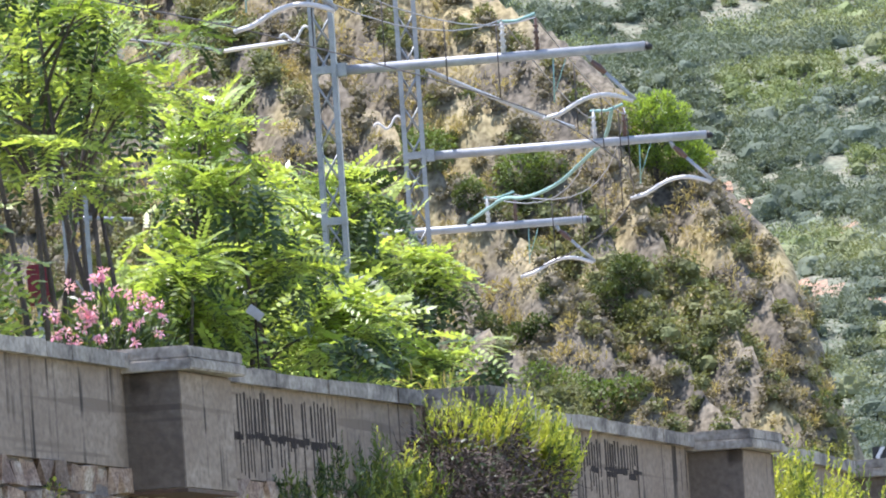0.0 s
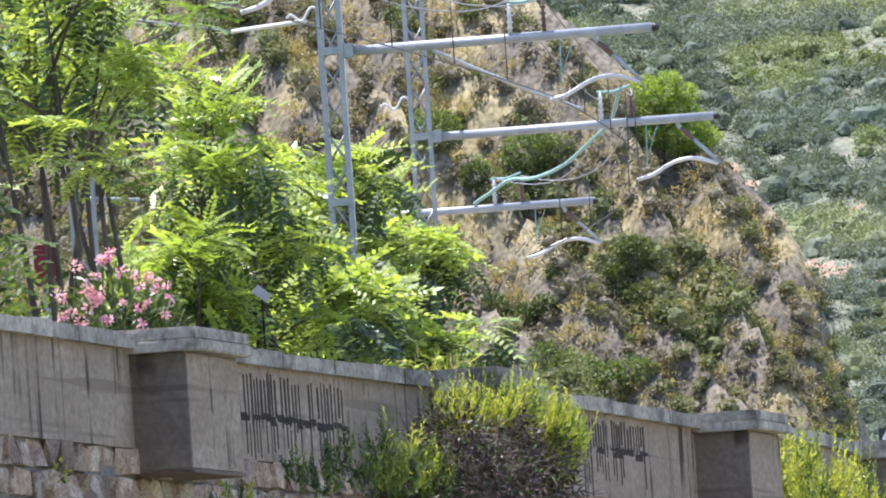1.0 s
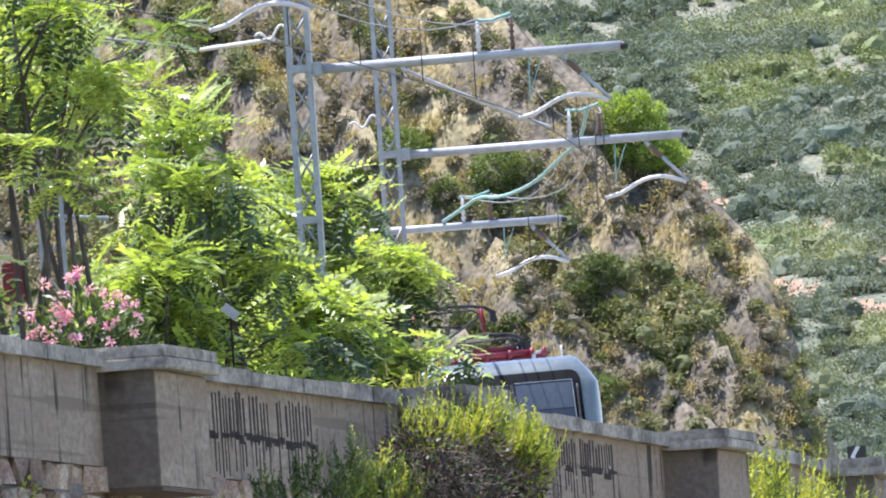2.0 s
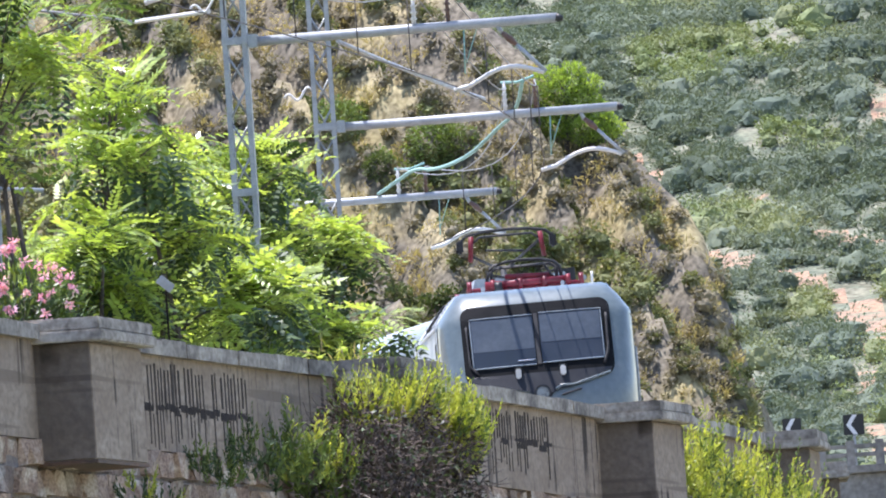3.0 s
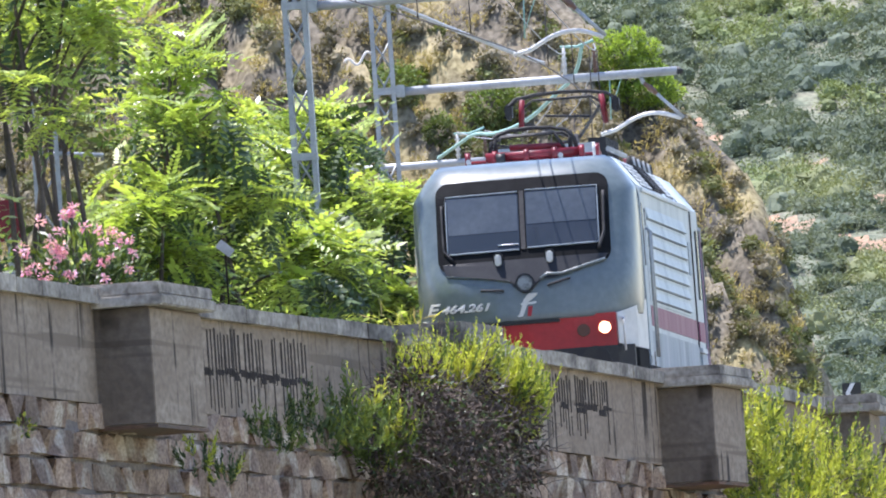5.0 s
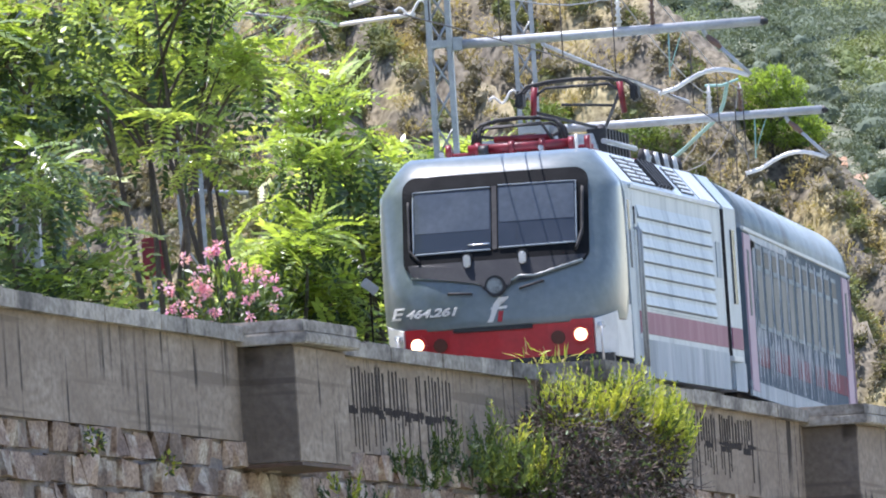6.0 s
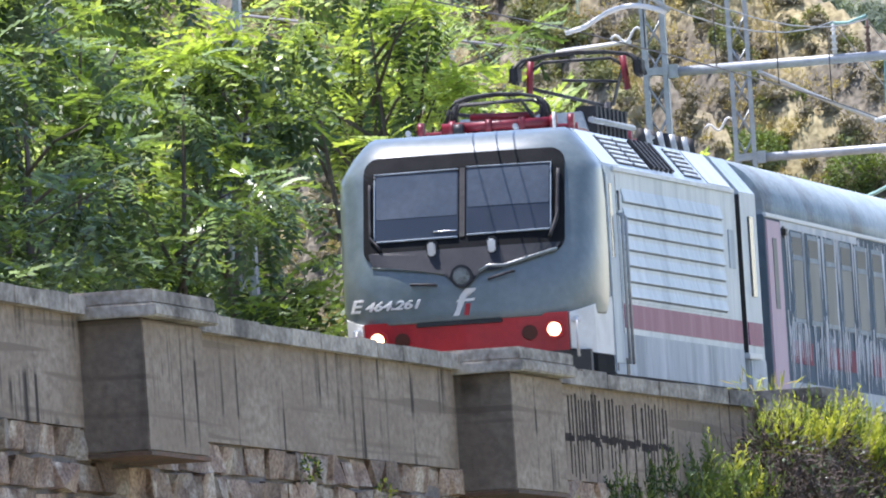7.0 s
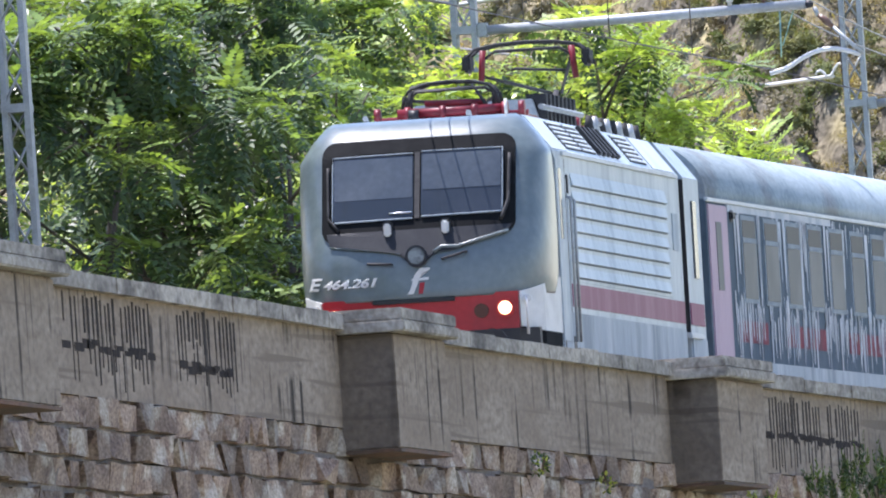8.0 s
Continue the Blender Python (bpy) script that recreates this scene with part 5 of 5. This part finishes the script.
def undergrowth():
    """Dark brambles that fill the space between the stems; the gloom below the trees is in their leaf colours."""
    rng = random.Random(77)
    for Y in range(236, 300, 7):
        x, y, h = on_line(s_at(Y), -5.4 - .35 * rng.random() - (.8 if Y > 262 else 0))
        blobs = [((x + rng.uniform(-.9, .9), y + rng.uniform(-2.5, 2.5), RZ + rng.uniform(.2, 1.7)), (rng.uniform(.8, 1.2), 1.3, rng.uniform(.7, 1.0))) for k in range(5)]
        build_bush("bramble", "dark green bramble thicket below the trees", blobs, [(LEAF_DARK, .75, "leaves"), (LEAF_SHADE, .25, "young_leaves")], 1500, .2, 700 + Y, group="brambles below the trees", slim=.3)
    for Y, off in ((283, -5.6), (287, -4.7), (294, -5.0), (298, -4.3), (305, -4.3), (250, -5.0), (256, -5.2), (262, -5.0), (268, -5.4), (274, -5.6), (279, -5.2)):
        x, y, h = on_line(s_at(Y), off)
        blobs = [((x + rng.uniform(-.7, .7), y + rng.uniform(-1.5, 1.5), RZ + rng.uniform(.3, 2.3)), (rng.uniform(.55, .85), .8, rng.uniform(.5, .8))) for k in range(5)]
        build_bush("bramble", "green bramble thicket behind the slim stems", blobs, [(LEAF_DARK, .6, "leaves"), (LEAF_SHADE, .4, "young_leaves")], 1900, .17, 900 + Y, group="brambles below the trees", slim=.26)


undergrowth()


def blob(Y, out, dz, r, squash=1.0):
    return (wall_point(Y, out, dz), (r, r, r * squash))


# shrubs rooted in the wall
# the darker leaf share in these shrubs is shade put in as colour
BIG = [blob(250, .75, -1.05, .6), blob(253, .8, -.85, .58), blob(256.5, .8, -1.0, .56), blob(252, .85, -1.5, .68), blob(256, .85, -1.5, .62), blob(249.5, .6, -1.6, .5), blob(253.5, .8, -2.0, .55)]
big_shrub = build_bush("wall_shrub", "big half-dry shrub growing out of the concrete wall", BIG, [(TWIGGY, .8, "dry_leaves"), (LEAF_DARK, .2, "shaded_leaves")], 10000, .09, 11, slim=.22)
twig_tangle(big_shrub, BIG, 900, 61)
twig_tangle(big_shrub, BIG[3:], 45, 62, PALE_TWIG, .008)
plume_bush("lime_shrub", "lime-green feathery sprigs over the big dry shrub", [blob(250.3, .75, -.72, .2, .7), blob(252.6, .85, -.66, .24, .7), blob(254.5, .9, -.64, .3, .7), blob(256.4, .92, -.76, .34, .8), blob(258.2, .88, -.95, .3), blob(258.8, .85, -1.15, .2)],
           [(LEAF_LIME, .8, "foliage"), (LEAF_MID, .2, "shaded_foliage")], 520, .38, 12, .11, .17, .55)
plume_bush("green_sprig_shrub", "dark green upright sprigs rooted in the wall", [blob(247.8, .35, -1.25, .3, 1.2), blob(249.4, .42, -1.45, .3, 1.1)], [(LEAF_MID, .8, "foliage"), (LEAF_LIME, .2, "young_foliage")], 150, .34, 13, .11, .15, .7)
plume_bush("green_sprig_shrub", "sparse dark green sprigs rooted in the wall", [blob(244.6, .2, -1.2, .22, 1.3), blob(245.9, .25, -1.4, .22)], [(LEAF_DARK, .6, "foliage"), (LEAF_MID, .4, "young_foliage")], 50, .26, 20, .09, .14, .5)
plume_bush("green_sprig_shrub", "small green sprigs rooted in the stone wall", [blob(240.6, .2, -1.3, .2), blob(242.0, .2, -1.45, .2)], [(LEAF_DARK, .6, "foliage"), (LEAF_MID, .4, "young_foliage")], 40, .22, 14, .09, .14, .5)
plume_bush("green_sprig_shrub", "small dark tuft below the concrete box", [blob(234.5, .25, -1.75, .16), blob(237, .2, -1.85, .15)], [(LEAF_DARK, .7, "foliage"), (LEAF_LIME, .3, "young_foliage")], 40, .2, 15, .08, .15, .7)
RIGHT = [blob(286.5, .5, -.75, .38), blob(289, .7, -1.0, .45), blob(293, .85, -1.25, .5), blob(297, .9, -1.5, .5), blob(290, .7, -1.7, .6), blob(286.5, .5, -1.4, .4)]
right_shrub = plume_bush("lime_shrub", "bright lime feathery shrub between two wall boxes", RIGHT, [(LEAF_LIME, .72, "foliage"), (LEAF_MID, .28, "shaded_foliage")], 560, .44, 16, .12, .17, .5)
twig_tangle(right_shrub, RIGHT[2:], 260, 63)
dry_shrub = plume_bush("wall_shrub", "dry twiggy shrub beside the bright lime one", [blob(298, 1.0, -1.5, .36), blob(300, 1.1, -1.8, .4), blob(303, 1.2, -2.0, .4)], [(LEAF_LIME, .6, "foliage"), (LEAF_MID, .4, "shaded_foliage")], 130, .36, 17, .12, .15, .6)
twig_tangle(dry_shrub, [blob(298, 1.0, -1.45, .36), blob(300, 1.1, -1.75, .4), blob(303, 1.2, -2.0, .4)], 220, 64)
plume_bush("grass_clump", "fresh green grass clump at the foot of the box", [blob(283, .9, -2.15, .35, .5), blob(285.5, 1.1, -2.2, .4, .5), blob(288, 1.2, -2.3, .4, .5)], [(LEAF_MID, .6, "foliage"), (LEAF_LIME, .4, "young_foliage")], 200, .5, 21, .13, .1, .35)
build_bush("grass_tuft", "yellow-green grass tuft on the wall top", [blob(256.5, -.3, .08, .2, .8), blob(259, -.3, .1, .2, .8)], [(LEAF_LIME, .7, "grass_spray"), (SCRUB_DRY, .3, "dry_spray")], 60, .22, 18, "grass", 2.6, False, slim=.05)
build_bush("grass_tuft", "tiny weeds rooted below the coping", [blob(216.5, .1, -1.35, .12), blob(222, .1, -1.5, .10)], [(LEAF_DARK, .6, "grass_spray"), (LEAF_LIME, .4, "young_spray")], 160, .07, 19, "grass", .8, False)


def build_oleander():
    rng = np.random.default_rng(5)
    blobs = [((-1.15, 270, RZ + 1.6), (.65, .5, .9)), ((-1.6, 270, RZ + 1.2), (.4, .45, .8)), ((-.65, 270.4, RZ + 1.3), (.45, .45, .9))]
    bush = build_bush("oleander", "oleander in bloom with pink flower heads", blobs, [(LEAF_DARK, .7, "leaves"), (LEAF_MID, .4, "young_leaves")], 3600, .17, 6, "shrub", 1.2, slim=.13)
    for i in range(44):
        x = rng.uniform(-1.78, -.42)
        z = rng.uniform(1.65, 2.75 - 1.1 * (x + 1.15) ** 2)
        r = rng.uniform(.025, .06) * (1.3 if x < -1.3 else 1)
        tagged(quads_object("flower_head", leaf_cloud(rng, [((x, 269.1, RZ + z), (r, r, r * .8))], 26, .065), PETAL, bush), kind="stuff")


build_oleander()


# ---- hillsides ----
BALL = bmesh.new()
bmesh.ops.create_icosphere(BALL, subdivisions=2, radius=1.0)
BALL_V = np.array([v.co[:] for v in BALL.verts])
BALL_F = np.array([[v.index for v in f.verts] for f in BALL.faces])
BALL.free()


def scatter_clumps(name, label, mat, places, quads, size, seed, lift=.4, slim=.28, core=0.0):
    """Low shrubs: a sprinkling of leaves over a lumpy heart of branches."""
    rng = np.random.default_rng(seed)
    out, V, F = [], [], []
    for x, y, z, r in places:
        out.append(leaf_cloud(rng, [((x, y, z + r * .35), (r, r, r * .8))], quads, size, lift, slim))
        if core:
            lump = 1 + .2 * np.sin(BALL_V @ rng.normal(0, 3.2, 3) + rng.uniform(0, 6)) + rng.normal(0, .1, len(BALL_V))
            F.append(BALL_F + len(V) * len(BALL_V))
            V.append(BALL_V * lump[:, None] * [r * core, r * core, r * core * .8] + [x, y, z + r * .25])
    ob = tagged(quads_object(name, np.concatenate(out).reshape(-1, 3), mat), label, "scrub", kind="stuff")
    if core:
        tagged(mesh_object("branchy_heart", np.concatenate(V), np.concatenate(F).tolist(), mat, ob), kind="stuff")
    return ob


def hillside_scrub():
    rng = random.Random(21)
    dry, brown, green = [], [], []
    for i in range(6800):
        x, y = rng.uniform(-16, 24.5), rng.uniform(756, 806)
        z = near_hill(x, y)
        if z < 9 or y > 799 + 1.2 * (10 - x):
            continue
        # grass and brush colours also carry the ribs' lit and shaded sides
        u = rib(x, y)
        patch = noise.fractal(Vector(((x + .43 * (y - 790)) * .30, y * .075, 11.0)), 1.0, 2.0, 4)
        r = rng.uniform(.25, .6)
        if patch > .28:
            green.append((x, y, z, r * 1.4))
        elif u < .5:
            (dry if rng.random() < (.88 if patch < 0 else .5) else brown).append((x, y, z, r * .8))
        elif rng.random() < .75:
            brown.append((x, y, z, r))
        else:
            green.append((x, y, z, r * .8))
    scatter_clumps("dry_grass", "ochre dry grass tufts on the hillside", SCRUB_DRY, dry, 60, .24, 31, 1.6, .12)
    scatter_clumps("brown_brush", "grey-brown brush on the hillside", SCRUB_BROWN, brown, 130, .15, 32, core=.5)
    scatter_clumps("green_scrub", "dull green scrub on the hillside", SCRUB, green, 170, .17, 33, core=.5)


def far_scrub():
    rng = random.Random(22)
    a, b, c = [], [], []
    for i in range(3900):
        y = rng.uniform(1500, 1900)
        x = rng.uniform(.0135, .0372) * y
        if fold(x, y, .02, 6.0) < -.5 or bare(x, y) > -.12 or bare(x, y - 5) > .1:
            continue
        r = rng.uniform(.8, 2.4) * (1.15 if fold(x, y, .04, 9.0) > 0 else .65)
        tone = fold(x, y * .5, .06, 15.0) + rng.uniform(-.12, .12)
        (c if tone < -.1 else b if tone > .22 else a).append((x, y, far_hill(x, y), r))
    scatter_clumps("maquis", "maquis shrubs on the far hillside, tinted blue-grey for haze", MAQUIS, a, 240, .29, 34, core=.5)
    scatter_clumps("maquis_deep", "dark blue-green maquis thickets on the far hillside", MAQUIS_DEEP, c, 240, .29, 36, core=.5)
    scatter_clumps("maquis_bright", "brighter green shrubs on the far hillside", MAQUIS_LIGHT, b, 240, .29, 35, core=.5)


hillside_scrub()
far_scrub()


def hill_bush(X, Y, rs, seed, name="hillside_shrub", label="dark green shrub on the dry hillside", mat=SCRUB_GREEN, n=2600, size=.16, category="bush"):
    rng = np.random.default_rng(seed)
    blobs = []
    for dx, dy, r in rs:
        blobs.append((np.array([X + dx, Y + dy, near_hill(X + dx, Y + dy) + r * .5]), (r, r, r * .85)))
    build_bush(name, label, blobs, [(mat, 1.0, "leaves")], n, size, seed, category, .3, True, "shrubs on the hillside")


hill_bush(9.2, 787.5, [(-.9, 0, 1.0), (.2, .5, 1.15), (1.0, 0, .9)], 51, label="rounded fresh green shrub on the dry hillside", mat=LEAF_MID, n=4200)
hill_bush(11.4, 787, [(-.8, 0, 1.0), (.2, .4, 1.1), (1.0, 0, .8)], 52, label="rounded fresh green shrub on the dry hillside", mat=LEAF_MID, n=4200)
hill_bush(10.4, 785.5, [(-.8, 0, .6), (.1, .3, .7), (.8, 0, .6)], 53)
hill_bush(14.6, 781, [(-.5, 0, .7), (.3, .3, .8), (.2, -.6, .6)], 54)
hill_bush(12.9, 774.5, [(-1.5, 0, .8), (-.6, .3, 1.1), (.5, .3, 1.1), (1.5, 0, .8)], 55, label="rounded bright green shrub at the hillside foot", mat=LEAF_MID, n=4200)
hill_bush(10.6, 779, [(-.8, 0, .6), (.3, .3, .7), (1.0, 0, .5)], 56)
hill_bush(8.0, 790, [(-.8, 0, .6), (.3, .3, .7), (1.0, 0, .5)], 57)


def build_pine():
    x, y = 16.2, 789.9
    z = near_hill(x, y) - .2
    rng = np.random.default_rng(9)
    pine = thing("pine", "lone rounded bright green pine on the ridge", "tree")
    tubes("trunk", [([(x, y, z - .3), (x + .1, y, z + 1.0), (x, y, z + 2.6)], [.14, .11, .06]), ([(x, y, z + 1.1), (x + .8, y, z + 1.7)], [.06, .03]), ([(x, y, z + 1.3), (x - .7, y, z + 2.0)], [.06, .03])], BARK, pine)
    blobs = []
    for dx, dz, r in ((-.55, 1.75, .62), (.0, 2.4, .62), (.35, 2.95, .45), (-.35, 2.85, .5), (.6, 2.0, .62), (1.05, 1.55, .5), (.2, 1.5, .6), (-.85, 2.3, .4), (1.3, 1.2, .38), (.9, 2.5, .4), (-.3, 1.1, .6), (.6, .9, .6), (1.2, .7, .45), (1.6, .9, .35)):
        dx, r = dx * 1.12, r * 1.12
        blobs.append((np.array([x + dx, y + rng.uniform(-.4, .4), z + dz]), (r, r, r * .75)))
    # a darker green heart stands for the shade within the pine
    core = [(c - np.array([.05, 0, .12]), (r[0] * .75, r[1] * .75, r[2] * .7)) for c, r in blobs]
    quads_object("inner_crown", leaf_cloud(rng, core, 3000, .14, .2, .25), LEAF_MID, pine, "inner needles coloured darker for shade")
    quads_object("crown", leaf_cloud(rng, blobs, 8500, .15, .9, .22), PINE, pine)


build_pine()


# ---- the road beyond ----
def build_road():
    """A coast road on a concrete wall with a post-and-rail parapet and chevron boards."""
    wall2 = thing("road_parapet", "weathered concrete road wall with a post-and-rail parapet", "parapet", kind="structure")
    part("road_wall", boxed(13.4, 40, 480, 486, -1, 10.15, bevel=.03), ROADSTUFF, wall2)
    part("road_edge", boxed(13.3, 40, 479.85, 480.3, 10.15, 10.32, bevel=.02), ROADSTUFF, wall2)
    for i in range(32):
        part("rail_post", boxed(13.5 + i * .62, 13.68 + i * .62, 480.0, 480.2, 10.3, 10.85, bevel=.01), ROADSTUFF, wall2)
    for z in (10.5, 10.68):
        part("parapet_rail", boxed(13.4, 32, 480.05, 480.15, z, z + .09, bevel=.01), ROADSTUFF, wall2)
    for X, turn in ((14.25, 25), (15.57, 0), (16.65, -8), (17.9, -8)):
        sign = thing("chevron_sign", "square black board with a white chevron on a post", "road sign", (X, 480.6, 0), (0, 0, turn), "chevron boards of the bend")
        part("post", boxed(-.03, .03, 0, .06, 10.2, 11.0), GALV, sign)
        part("board", boxed(-.22, .22, -.03, 0, 10.98, 11.42, bevel=.01), SIGN_BLACK, sign)
        V = [(-.02, -.034, 11.41), (-.16, -.034, 11.2), (-.02, -.034, 10.99), (.08, -.034, 10.99), (-.06, -.034, 11.2), (.08, -.034, 11.41)]
        V += [(a, -.028, c) for a, b, c in V]
        mesh_object("chevron", V, [(0, 1, 4, 5), (1, 2, 3, 4), (6, 7, 1, 0), (7, 8, 2, 1), (8, 9, 3, 2), (9, 10, 4, 3), (10, 11, 5, 4), (11, 6, 0, 5)], SIGN_WHITE, sign)


build_road()


def verge_height(x, y):
    return 8.6 - (479 - y) * .22 + .5 * fold(x, y, .25, 20.0)


def build_verge():
    sheet("verge", np.arange(14.0, 27, .8), np.arange(440, 479.9, 1.6), verge_height, SLOPE, "dry grassy verge below the road wall", "verge")
    rng = random.Random(55)
    spots = [(x, y, verge_height(x, y), rng.uniform(.2, .45)) for x, y in [(rng.uniform(14.2, 26), rng.uniform(455, 479)) for i in range(420)]]
    scatter_clumps("verge_grass", "bleached dry grass on the verge", SCRUB_DRY, spots, 60, .3, 56, 1.8, .07)


build_verge()


def build_lineside():
    """Half hidden behind the trees: a lattice post with a bracket and a red box."""
    post = thing("lattice_post", "pale lattice post half hidden behind trees", "post", (-1.7, 300, RZ - .4))
    for dx in (-.02, .28):
        part("leg", boxed(dx - .03, dx + .03, -.1, .1, 0, 5.6, bevel=.006), GALV, post)
    for k in range(12):
        a, b = (-.02, .28) if k % 2 else (.28, -.02)
        tubes("lacing_bar", [([(a, -.08, k * .45), (b, -.08, k * .45 + .45)], .016)], GALV, post, sides=4)
    tubes("bracket", [([(.0, 0, 4.75), (.9, 0, 4.66)], .03)], TUBE, post)
    cab = thing("red_box", "red lineside box on a post", "box", (-2.1, 300, RZ))
    part("case", boxed(-.16, .14, -.15, .15, 3.2, 3.75, bevel=.02), PANTO_RED, cab)
    part("post", boxed(-.05, .05, -.05, .05, -.4, 3.205), GALV, cab)


build_lineside()


def build_plate():
    plate = thing("lineside_plate", "pale metal plate tilted on a thin post among leaves", "sign", (.68, 281, RZ + 2.38))
    part("plate", boxed(-.11, .11, -.01, .01, -.06, .06, bevel=.006, m=Matrix.Rotation(radians(40), 4, "Y")), TUBE, plate)
    part("post", boxed(-.012, .012, .012, .03, -2.75, .03), RUST, plate)


build_plate()

locomotive = build_locomotive()
coaches = [build_coach(0), build_coach(1)]

# the nearest stones and bars last
build_rebar(wall, 235.5, 246.5, -.26, -1.15, -.72, 1)
build_rebar(wall, 181.5, 187.5, -.22, -1.0, -.68, 2)
build_rebar(wall, 189.5, 194, -.22, -.95, -.75, 3)
build_rebar(wall, 268.5, 274.5, -.25, -.95, -.6, 4)
build_stones(wall)
motions()
